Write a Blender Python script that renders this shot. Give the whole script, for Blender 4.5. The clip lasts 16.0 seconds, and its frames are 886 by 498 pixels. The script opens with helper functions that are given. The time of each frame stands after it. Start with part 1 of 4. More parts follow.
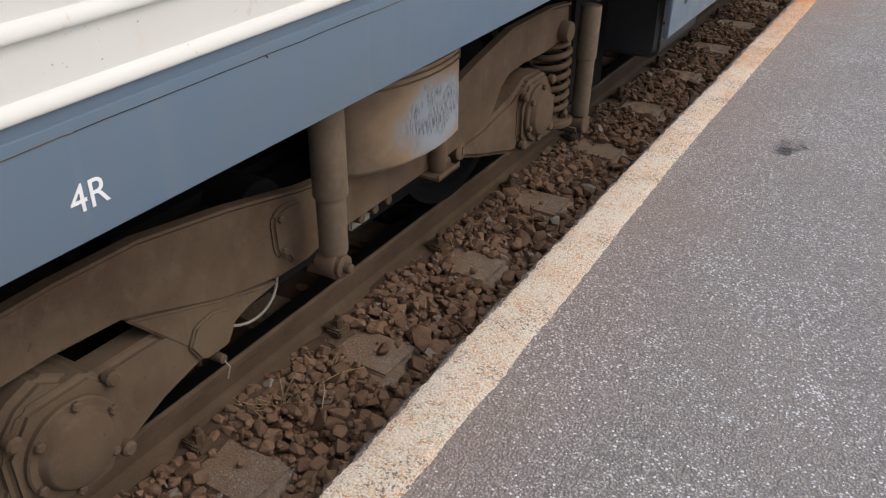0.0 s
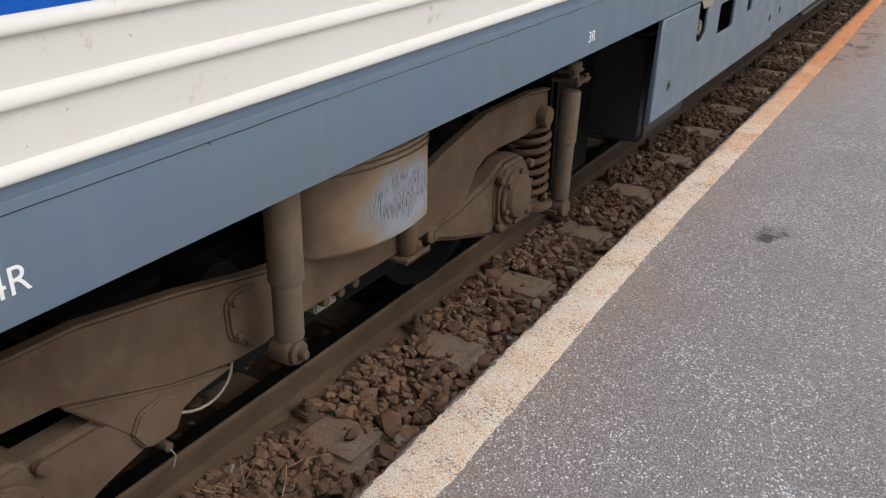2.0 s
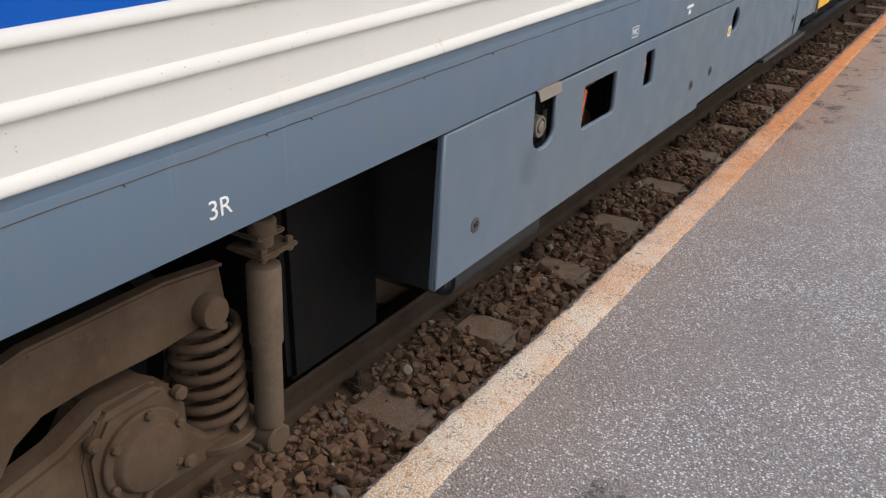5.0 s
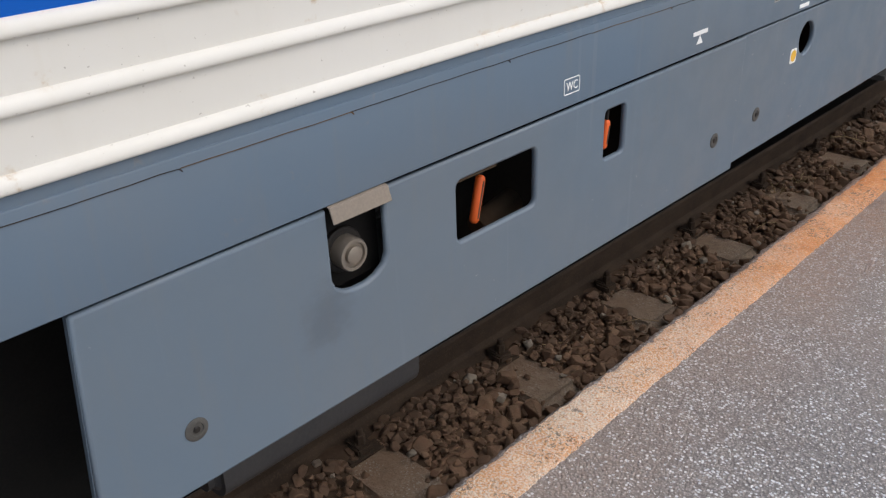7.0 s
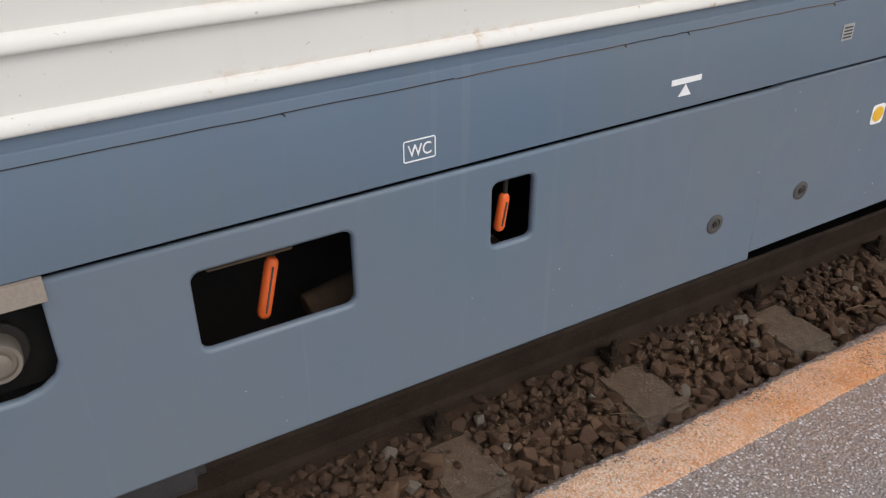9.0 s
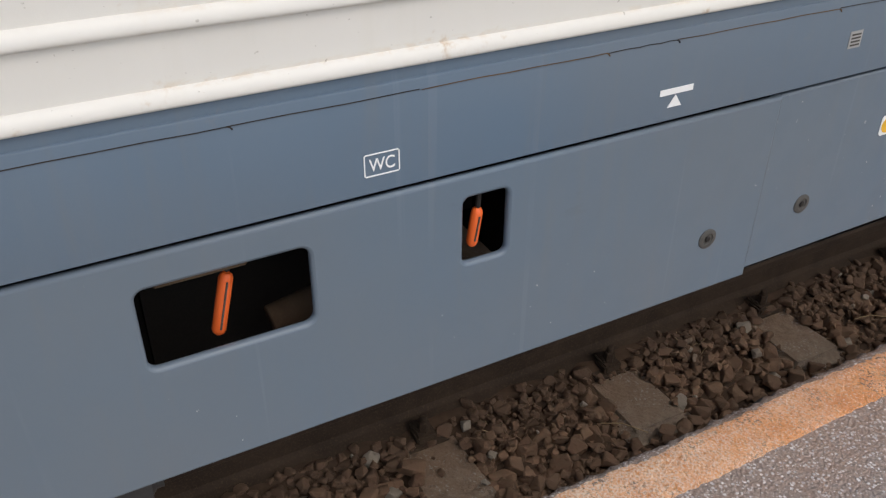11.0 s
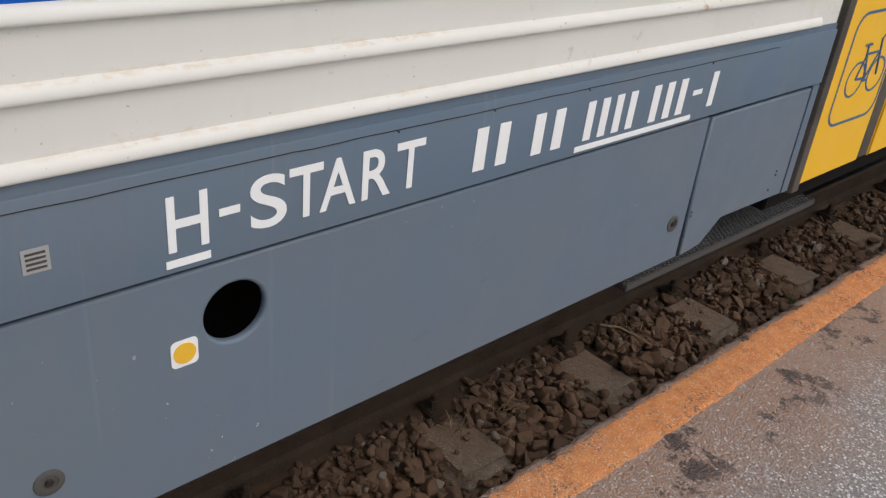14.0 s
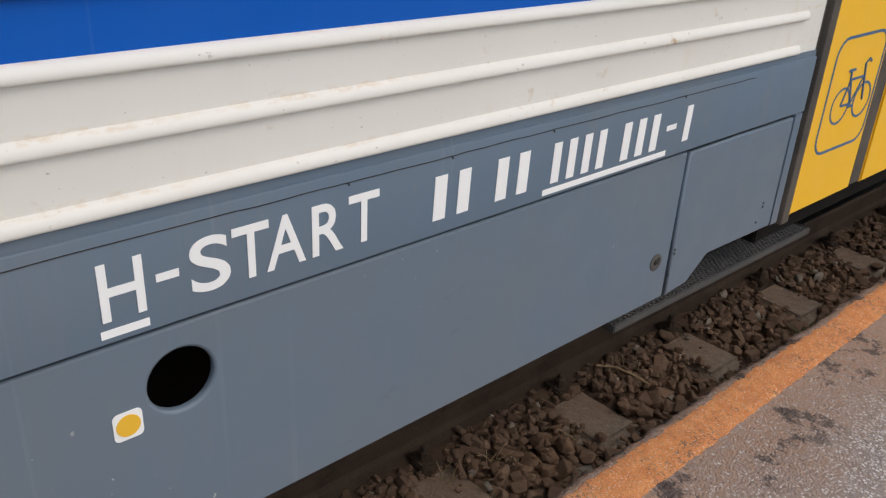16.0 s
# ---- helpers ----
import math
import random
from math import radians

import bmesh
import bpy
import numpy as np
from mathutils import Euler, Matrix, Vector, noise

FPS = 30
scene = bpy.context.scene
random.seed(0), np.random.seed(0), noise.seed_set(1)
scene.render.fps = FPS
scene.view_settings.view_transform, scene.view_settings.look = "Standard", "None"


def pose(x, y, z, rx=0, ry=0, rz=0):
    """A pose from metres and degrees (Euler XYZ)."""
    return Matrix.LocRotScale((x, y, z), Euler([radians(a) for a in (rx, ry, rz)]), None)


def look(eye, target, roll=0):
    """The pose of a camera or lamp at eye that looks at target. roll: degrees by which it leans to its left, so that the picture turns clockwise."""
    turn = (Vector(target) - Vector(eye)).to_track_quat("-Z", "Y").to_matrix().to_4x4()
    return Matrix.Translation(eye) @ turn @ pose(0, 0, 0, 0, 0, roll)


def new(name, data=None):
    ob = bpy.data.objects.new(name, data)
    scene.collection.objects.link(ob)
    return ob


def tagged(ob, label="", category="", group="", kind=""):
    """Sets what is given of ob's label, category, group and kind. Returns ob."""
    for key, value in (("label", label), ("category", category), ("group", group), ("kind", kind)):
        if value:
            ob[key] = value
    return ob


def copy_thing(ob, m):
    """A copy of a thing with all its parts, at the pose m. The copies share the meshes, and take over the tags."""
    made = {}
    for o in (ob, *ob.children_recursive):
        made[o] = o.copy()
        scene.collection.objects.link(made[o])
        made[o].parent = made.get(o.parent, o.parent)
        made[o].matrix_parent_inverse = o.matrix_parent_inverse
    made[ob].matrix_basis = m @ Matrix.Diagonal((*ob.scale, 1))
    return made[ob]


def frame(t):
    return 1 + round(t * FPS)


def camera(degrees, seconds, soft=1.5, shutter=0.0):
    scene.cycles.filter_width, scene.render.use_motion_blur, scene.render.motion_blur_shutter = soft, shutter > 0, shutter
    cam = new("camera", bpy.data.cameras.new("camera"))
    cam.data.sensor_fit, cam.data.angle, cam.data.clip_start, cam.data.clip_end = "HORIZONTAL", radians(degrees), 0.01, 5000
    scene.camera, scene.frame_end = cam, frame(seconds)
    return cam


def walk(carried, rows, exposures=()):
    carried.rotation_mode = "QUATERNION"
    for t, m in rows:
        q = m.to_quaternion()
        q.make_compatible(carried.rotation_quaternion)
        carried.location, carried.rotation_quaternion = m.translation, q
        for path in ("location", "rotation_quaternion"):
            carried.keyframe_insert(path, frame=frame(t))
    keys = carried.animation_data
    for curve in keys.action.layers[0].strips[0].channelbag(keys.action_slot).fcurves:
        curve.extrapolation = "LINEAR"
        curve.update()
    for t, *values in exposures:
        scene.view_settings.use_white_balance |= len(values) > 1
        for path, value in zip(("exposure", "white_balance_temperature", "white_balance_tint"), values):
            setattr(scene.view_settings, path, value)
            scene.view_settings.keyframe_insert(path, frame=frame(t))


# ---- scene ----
cam = camera(53.8, 16.0, soft=1.25)
PATH = [
    (0, (0.215, -0.678, 1.43), (-0.67, 0.802, 0.417), 0.4),
    (0.5, (0.212, -0.671, 1.444), (-0.687, 0.854, 0.514), 0.7),
    (1, (0.206, -0.662, 1.447), (-0.702, 0.876, 0.547), 0.7),
    (1.5, (0.221, -0.64, 1.448), (-0.698, 0.901, 0.566), 0.8),
    (2, (0.292, -0.572, 1.443), (-0.65, 0.966, 0.578), 1.1),
    (2.5, (0.327, -0.437, 1.433), (-0.637, 1.089, 0.573), 1.3),
    (3, (0.275, -0.117, 1.427), (-0.688, 1.407, 0.562), 1.5),
    (3.5, (0.287, 0.199, 1.42), (-0.677, 1.72, 0.55), 1.1),
    (4, (0.36, 0.53, 1.461), (-0.618, 2.041, 0.589), 1.0),
    (4.5, (0.326, 0.895, 1.437), (-0.653, 2.409, 0.573), 1.2),
    (4.7, (0.305, 1.038, 1.457), (-0.672, 2.556, 0.596), 1.1),
    (6.8, (0.323, 2.554, 1.424), (-0.866, 3.875, 0.506), -2.0),
    (7, (0.349, 2.693, 1.433), (-0.91, 3.944, 0.513), -2.2),
    (7.5, (0.34, 3.091, 1.427), (-0.916, 4.329, 0.483), -1.2),
    (8, (0.268, 3.39, 1.434), (-0.95, 4.653, 0.473), 0.7),
    (8.5, (0.327, 3.638, 1.417), (-1.147, 4.554, 0.423), 0.3),
    (8.7, (0.321, 3.689, 1.412), (-1.162, 4.57, 0.401), -0.0),
    (10.8, (0.282, 3.803, 1.441), (-1.206, 4.605, 0.372), 0.4),
    (11, (0.268, 3.865, 1.433), (-1.216, 4.67, 0.361), 0.3),
    (11.5, (0.173, 4.096, 1.427), (-1.217, 5.065, 0.365), 2.3),
    (12, (0.169, 4.361, 1.422), (-1.168, 5.404, 0.36), 1.4),
    (12.5, (0.237, 4.669, 1.436), (-1.047, 5.775, 0.374), 1.9),
    (13, (0.194, 4.918, 1.43), (-0.964, 6.182, 0.4), 4.9),
    (13.5, (0.175, 5.07, 1.447), (-1.026, 6.31, 0.438), 5.5),
    (14, (0.201, 5.16, 1.454), (-1.056, 6.382, 0.491), 6.0),
    (14.5, (0.204, 5.186, 1.467), (-1.087, 6.421, 0.569), 5.3),
    (15, (0.204, 5.195, 1.462), (-1.105, 6.43, 0.589), 4.6),
    (15.5, (0.192, 5.212, 1.464), (-1.123, 6.437, 0.587), 3.9),
    (16, (0.214, 5.278, 1.457), (-1.096, 6.499, 0.566), 3.2),
]
walk(cam, [(t, look(eye, target, roll)) for t, eye, target, roll in PATH], exposures=((0, 0.0, 6400, 10), (4.5, 0.0, 6400, 10), (8.5, -0.10, 6300, 10), (12.5, -0.17, 6400, 10), (13.5, -0.27, 6400, 10), (14.5, -0.25, 6400, 10), (16, -0.24, 6400, 10)))

# ---- light ----
SUN_UP, SUN_FROM = radians(50), radians(73)   # height; compass turn from +y towards +x
world = bpy.data.worlds.new("overcast_sky")
scene.world = world
world.use_nodes = True
wn, wl = world.node_tree.nodes, world.node_tree.links
sky = wn.new("ShaderNodeTexSky")
sky.sky_type, sky.sun_disc = "NISHITA", False
sky.sun_elevation, sky.sun_rotation = SUN_UP, SUN_FROM
sky.dust_density, sky.air_density, sky.ozone_density = 3.5, 1.0, 1.0
wn["Background"].inputs["Strength"].default_value = 0.13
wl.new(sky.outputs["Color"], wn["Background"].inputs["Color"])
sun = new("sun", bpy.data.lights.new("sun", "SUN"))
sun.data.energy, sun.data.angle, sun.data.color = 1.65, radians(80), (1.0, 0.975, 0.94)
sun_way = Vector((math.sin(SUN_FROM) * math.cos(SUN_UP), math.cos(SUN_FROM) * math.cos(SUN_UP), math.sin(SUN_UP)))
sun.matrix_world = look(sun_way * 30, (0, 0, 0))


# ---- materials ----
class Mat:
    """A node material with a few short ways to join nodes."""

    def __init__(self, name, rough=0.6, metal=0.0):
        self.m = bpy.data.materials.new(name)
        self.m.use_nodes = True
        self.t = self.m.node_tree
        self.b = self.t.nodes["Principled BSDF"]
        self.b.inputs["Roughness"].default_value = rough
        self.b.inputs["Metallic"].default_value = metal
        self.geo = self.t.nodes.new("ShaderNodeNewGeometry")
        self.pos = self.geo.outputs["Position"]

    def put(self, socket, value):
        if isinstance(value, bpy.types.NodeSocket):
            self.t.links.new(value, socket)
        elif isinstance(value, (tuple, list)):
            socket.default_value = (*value, 1.0) if len(value) == 3 and len(socket.default_value) == 4 else value
        else:
            socket.default_value = value

    def scaled(self, v):
        n = self.t.nodes.new("ShaderNodeVectorMath")
        n.operation = "MULTIPLY"
        self.t.links.new(self.pos, n.inputs[0])
        n.inputs[1].default_value = v
        return n.outputs[0]

    def noise(self, scale, detail=4.0, rough=0.55, vec=None, distort=0.0):
        n = self.t.nodes.new("ShaderNodeTexNoise")
        n.inputs["Scale"].default_value, n.inputs["Detail"].default_value = scale, detail
        n.inputs["Roughness"].default_value, n.inputs["Distortion"].default_value = rough, distort
        self.t.links.new(vec or self.pos, n.inputs["Vector"])
        return n.outputs[0]

    def cells(self, scale, vec=None, feature="F1"):
        n = self.t.nodes.new("ShaderNodeTexVoronoi")
        n.feature = feature
        n.inputs["Scale"].default_value = scale
        self.t.links.new(vec or self.pos, n.inputs["Vector"])
        return n.outputs

    def math(self, op, a, b=0.0, clamp=False):
        n = self.t.nodes.new("ShaderNodeMath")
        n.operation, n.use_clamp = op, clamp
        self.put(n.inputs[0], a), self.put(n.inputs[1], b)
        return n.outputs[0]

    def ramp(self, fac, lo, hi, a=0.0, b=1.0):
        n = self.t.nodes.new("ShaderNodeMapRange")
        n.interpolation_type = "SMOOTHSTEP"
        self.put(n.inputs[0], fac)
        for i, v in zip((1, 2, 3, 4), (lo, hi, a, b)):
            n.inputs[i].default_value = v
        return n.outputs[0]

    def mix(self, fac, a, b, kind="MIX"):
        n = self.t.nodes.new("ShaderNodeMix")
        n.data_type, n.blend_type = "RGBA", kind
        self.put(n.inputs[0], fac), self.put(n.inputs[6], a), self.put(n.inputs[7], b)
        return n.outputs[2]

    def axis(self, i):
        n = self.t.nodes.new("ShaderNodeSeparateXYZ")
        self.t.links.new(self.pos, n.inputs[0])
        return n.outputs[i]

    def per_object(self):
        return self.t.nodes.new("ShaderNodeObjectInfo").outputs["Random"]

    def per_island(self):
        return self.geo.outputs["Random Per Island"]

    def bump(self, height, strength, distance):
        n = self.t.nodes.new("ShaderNodeBump")
        n.inputs["Strength"].default_value, n.inputs["Distance"].default_value = strength, distance
        self.t.links.new(height, n.inputs["Height"])
        self.t.links.new(n.outputs[0], self.b.inputs["Normal"])

    def colour(self, value):
        self.put(self.b.inputs["Base Color"], value)
        return self

    def rough(self, value):
        self.put(self.b.inputs["Roughness"], value)
        return self


def paint_material(name, colour, dirt, rough=0.4, amount=0.35, rust=0.0, soot=False):
    """Weathered vehicle paint: broad fading, thin dust streaks running down, fine specks."""
    m = Mat(name)
    broad = m.ramp(m.noise(1.6, 3), 0.3, 0.75)
    streak = m.ramp(m.noise(1.0, 5, 0.6, m.scaled((3.0, 26.0, 2.2))), 0.48, 0.8)
    speck = m.ramp(m.noise(260, 2), 0.68, 0.8)
    c = m.mix(m.math("MULTIPLY", broad, amount), colour, dirt)
    c = m.mix(m.math("MULTIPLY", streak, amount * 0.7), c, dirt)
    c = m.mix(m.math("MULTIPLY", speck, 0.25), c, dirt)
    pale = m.math("MULTIPLY", m.ramp(m.noise(1.0, 2, 0.5, m.scaled((1, 38.0, 0.5))), 0.66, 0.71), m.ramp(m.noise(3, 2), 0.4, 0.6))
    c = m.mix(m.math("MULTIPLY", pale, 0.03), c, (0.6, 0.6, 0.58))
    if soot:   # smears below the filler, and scuffs with chipped paint here and there
        dy = m.math("DIVIDE", m.math("SUBTRACT", m.axis(1), 3.575), 0.085)
        dz = m.math("DIVIDE", m.math("SUBTRACT", m.axis(2), 0.515), 0.075)
        r = m.math("SQRT", m.math("ADD", m.math("MULTIPLY", dy, dy), m.math("MULTIPLY", dz, dz)))
        r = m.math("ADD", r, m.math("MULTIPLY", m.math("SUBTRACT", m.noise(1.0, 4, 0.6, m.scaled((1, 9, 14))), 0.5), 2.2))
        c = m.mix(m.ramp(r, 0.2, 1.1, 0.38, 0.0), c, (0.075, 0.085, 0.10))
        scuff = m.math("MULTIPLY", m.ramp(m.noise(1.0, 4, 0.6, m.scaled((1, 7.0, 22.0))), 0.62, 0.72), m.ramp(m.noise(2.3, 3), 0.5, 0.65))
        c = m.mix(m.math("MULTIPLY", scuff, 0.22), c, (0.07, 0.075, 0.085))
        nick = m.math("MULTIPLY", m.ramp(m.noise(75, 2), 0.735, 0.75), m.ramp(m.noise(3.1, 3), 0.52, 0.6))
        c = m.mix(m.math("MULTIPLY", nick, 0.8), c, (0.5, 0.5, 0.48))
    if rust:
        spots = m.math("MULTIPLY", m.ramp(m.noise(9, 4), 0.62, 0.72), m.ramp(m.noise(60, 4), 0.45, 0.75))
        c = m.mix(m.math("MULTIPLY", spots, rust), c, (0.42, 0.25, 0.08))
        drip = m.math("MULTIPLY", m.ramp(m.noise(1.0, 3, 0.5, m.scaled((1, 11.0, 0.9))), 0.58, 0.72), m.ramp(m.noise(5, 3), 0.48, 0.66))
        c = m.mix(m.math("MULTIPLY", drip, rust * 0.22), c, (0.55, 0.42, 0.2))
    if rust > 0.5:
        fly = m.math("MULTIPLY", m.ramp(m.noise(1.0, 3, 0.5, m.scaled((110, 90, 130))), 0.69, 0.73), m.ramp(m.noise(17, 2), 0.44, 0.58))
        c = m.mix(m.math("MULTIPLY", fly, 0.5), c, (0.20, 0.17, 0.12))
        drop = m.math("MULTIPLY", m.ramp(m.axis(1), 3.2, 7.9, 0.0, 0.030), m.math("MULTIPLY", m.math("SUBTRACT", m.axis(2), 0.75), 5.26))
        level = m.math("FRACT", m.math("MULTIPLY", m.math("SUBTRACT", m.math("ADD", m.axis(2), drop), 0.958), 9.35))
        level = m.math("ADD", level, m.math("MULTIPLY", m.math("SUBTRACT", m.noise(1.0, 4, 0.6, m.scaled((20, 14, 60))), 0.5), 0.10))
        band = m.math("MULTIPLY", m.ramp(level, 0.20, 0.25), m.ramp(level, 0.27, 0.36, 1.0, 0.0))
        fleck = m.ramp(m.noise(1.0, 4, 0.65, m.scaled((60, 40, 90))), 0.44, 0.62)
        where = m.math("MULTIPLY", m.ramp(m.noise(2.6, 3), 0.46, 0.66), m.ramp(m.axis(1), 1.0, 6.0, 0.15, 0.42))
        c = m.mix(m.math("MULTIPLY", m.math("MULTIPLY", band, fleck), m.math("MULTIPLY", where, 0.8)), c, (0.55, 0.37, 0.17))
    m.colour(c)
    m.rough(m.ramp(m.noise(7, 4), 0.3, 0.7, rough - 0.06, rough + 0.14))
    m.bump(m.noise(420, 2), 0.06, 0.002)
    return m.m


def dusty_material(name, colour, dust, rough=0.85, amount=0.6, fine=190, gloss=0.3):
    m = Mat(name, rough)
    a = m.ramp(m.noise(5.5, 5, 0.6), 0.3, 0.7)
    b = m.ramp(m.noise(fine, 3), 0.35, 0.7)
    c = m.mix(m.math("MULTIPLY", a, amount), colour, dust)
    c = m.mix(m.math("MULTIPLY", b, 0.18), c, tuple(v * 1.35 for v in dust))
    m.colour(c)
    m.bump(m.noise(fine, 4), 0.14, 0.003)
    m.b.inputs["Specular IOR Level"].default_value = gloss
    return m.m


def grime_material():
    """Steel under baked brake dust: tan dust over red-brown, rubbed and streaked."""
    m = Mat("brake_dust_steel", 0.9)
    broad = m.ramp(m.noise(3.2, 5, 0.6), 0.32, 0.68)
    c = m.mix(broad, (0.078, 0.048, 0.029), (0.124, 0.087, 0.055))
    streak = m.ramp(m.noise(1.0, 5, 0.65, m.scaled((30, 42, 5))), 0.5, 0.72)
    c = m.mix(m.math("MULTIPLY", streak, 0.35), c, (0.075, 0.046, 0.030))
    c = m.mix(m.ramp(m.noise(16, 5, 0.65), 0.5, 0.75, 0.0, 0.40), c, (0.150, 0.111, 0.073))
    c = m.mix(m.ramp(m.noise(210, 3), 0.5, 0.72, 0.0, 0.15), c, (0.16, 0.118, 0.076))
    c = m.mix(m.ramp(m.noise(48, 4, 0.6), 0.66, 0.72, 0.0, 0.5), c, (0.045, 0.032, 0.024))
    m.colour(c)
    m.bump(m.math("ADD", m.noise(190, 4), m.math("MULTIPLY", m.noise(30, 4), 1.2)), 0.13, 0.004)
    m.b.inputs["Specular IOR Level"].default_value = 0.25
    return m.m


GREY = paint_material("blue_grey_paint", (0.124, 0.170, 0.220), (0.170, 0.180, 0.185), 0.42, 0.35, 0.0, True)
SILL = paint_material("sill_blue_grey_paint", (0.105, 0.155, 0.215), (0.17, 0.17, 0.16), 0.38, 0.28, 0.15)
WHITE = paint_material("cream_white_paint", (0.735, 0.718, 0.668), (0.65, 0.62, 0.53), 0.45, 0.22, 0.9)
BLUE = paint_material("bright_blue_paint", (0.002, 0.095, 0.46), (0.01, 0.10, 0.40), 0.35, 0.2)
YELLOW = paint_material("signal_yellow_paint", (0.90, 0.51, 0.012), (0.72, 0.43, 0.04), 0.4, 0.2)
LETTER = paint_material("white_lettering_paint", (0.88, 0.88, 0.87), (0.72, 0.72, 0.70), 0.5, 0.2)
SIGN_BLUE = paint_material("sign_blue_paint", (0.04, 0.11, 0.25), (0.06, 0.12, 0.22), 0.5, 0.2)
DISC_YELLOW = paint_material("amber_disc_paint", (0.85, 0.48, 0.03), (0.6, 0.4, 0.06), 0.5, 0.15)
SEAM = dusty_material("dark_sealant", (0.016, 0.016, 0.017), (0.05, 0.035, 0.024), 0.8, 0.6, 40)
RUST_SEAM = dusty_material("rusty_sealant", (0.055, 0.035, 0.02), (0.16, 0.09, 0.035), 0.85, 0.8, 40)
STICKER = dusty_material("worn_sticker", (0.35, 0.35, 0.34), (0.25, 0.25, 0.24), 0.6, 0.5)
RUBBER = dusty_material("grey_brown_rubber", (0.05, 0.045, 0.04), (0.13, 0.11, 0.09), 0.7, 0.6)
GRIME = grime_material()
GRIME_DARK = dusty_material("oily_dark_steel", (0.014, 0.013, 0.012), (0.032, 0.027, 0.023), 0.6, 0.5)
# near-black with hardly any gloss: underfloor shade put into the colour
BLACK = dusty_material("underfloor_shade_black", (0.012, 0.012, 0.012), (0.02, 0.018, 0.016), 0.95, 0.5, 190, 0.05)


def rail_material():
    """Rail steel: dark brown, with a thick coat of rust-brown brake dust where bogies stop."""
    m = Mat("rusty_rail", 0.85)
    dark = m.mix(m.ramp(m.noise(6, 5, 0.6), 0.3, 0.7), (0.030, 0.022, 0.017), (0.062, 0.043, 0.031))
    dust = m.mix(m.ramp(m.noise(4, 5, 0.6), 0.3, 0.7), (0.098, 0.066, 0.040), (0.150, 0.102, 0.063))
    coat = m.ramp(m.math("ADD", m.axis(1), m.math("MULTIPLY", m.noise(3, 4), 0.8)), 2.7, 4.0, 1.0, 0.15)
    c = m.mix(coat, dark, dust)
    c = m.mix(m.ramp(m.noise(1.0, 5, 0.65, m.scaled((40, 18, 60))), 0.52, 0.75, 0.0, 0.4), c, (0.055, 0.036, 0.024))
    c = m.mix(m.ramp(m.noise(160, 3), 0.5, 0.72, 0.0, 0.3), c, (0.15, 0.10, 0.062))
    m.colour(c)
    m.bump(m.math("ADD", m.noise(120, 4), m.noise(34, 4)), 0.2, 0.004)
    m.b.inputs["Specular IOR Level"].default_value = 0.25
    return m.m


RAIL = rail_material()
POLISHED = dusty_material("polished_steel", (0.085, 0.08, 0.075), (0.06, 0.05, 0.045), 0.42, 0.5, 60)
DAMPER = dusty_material("dusty_tan_damper", (0.112, 0.080, 0.053), (0.185, 0.136, 0.092), 0.75, 0.7, 60)
STEEL = dusty_material("dull_bolt_steel", (0.06, 0.06, 0.058), (0.12, 0.11, 0.095), 0.6, 0.4)
BEIGE = dusty_material("beige_flap_paint", (0.22, 0.185, 0.15), (0.28, 0.235, 0.19), 0.6, 0.4)
ORANGE = paint_material("orange_hose", (0.85, 0.14, 0.02), (0.6, 0.12, 0.04), 0.45, 0.2)
STRAW = dusty_material("dry_straw", (0.36, 0.26, 0.14), (0.45, 0.35, 0.2), 0.8, 0.5)
WEED = dusty_material("green_weed", (0.06, 0.12, 0.03), (0.1, 0.15, 0.05), 0.7, 0.5)
TREAD = dusty_material("galvanised_tread", (0.08, 0.08, 0.08), (0.13, 0.122, 0.115), 0.6, 0.5)
TANK = dusty_material("black_tank_paint", (0.045, 0.045, 0.048), (0.075, 0.070, 0.067), 0.42, 0.5, 90, 0.5)
CABLE = dusty_material("pale_cable", (0.25, 0.22, 0.18), (0.3, 0.26, 0.2), 0.6, 0.4)
CHROME = dusty_material("worn_metal_cap", (0.33, 0.29, 0.24), (0.21, 0.18, 0.15), 0.36, 0.4)


BLUE.node_tree.nodes["Principled BSDF"].inputs["Specular IOR Level"].default_value = 0.25
CHROME.node_tree.nodes["Principled BSDF"].inputs["Metallic"].default_value = 0.6
POLISHED.node_tree.nodes["Principled BSDF"].inputs["Metallic"].default_value = 1.0


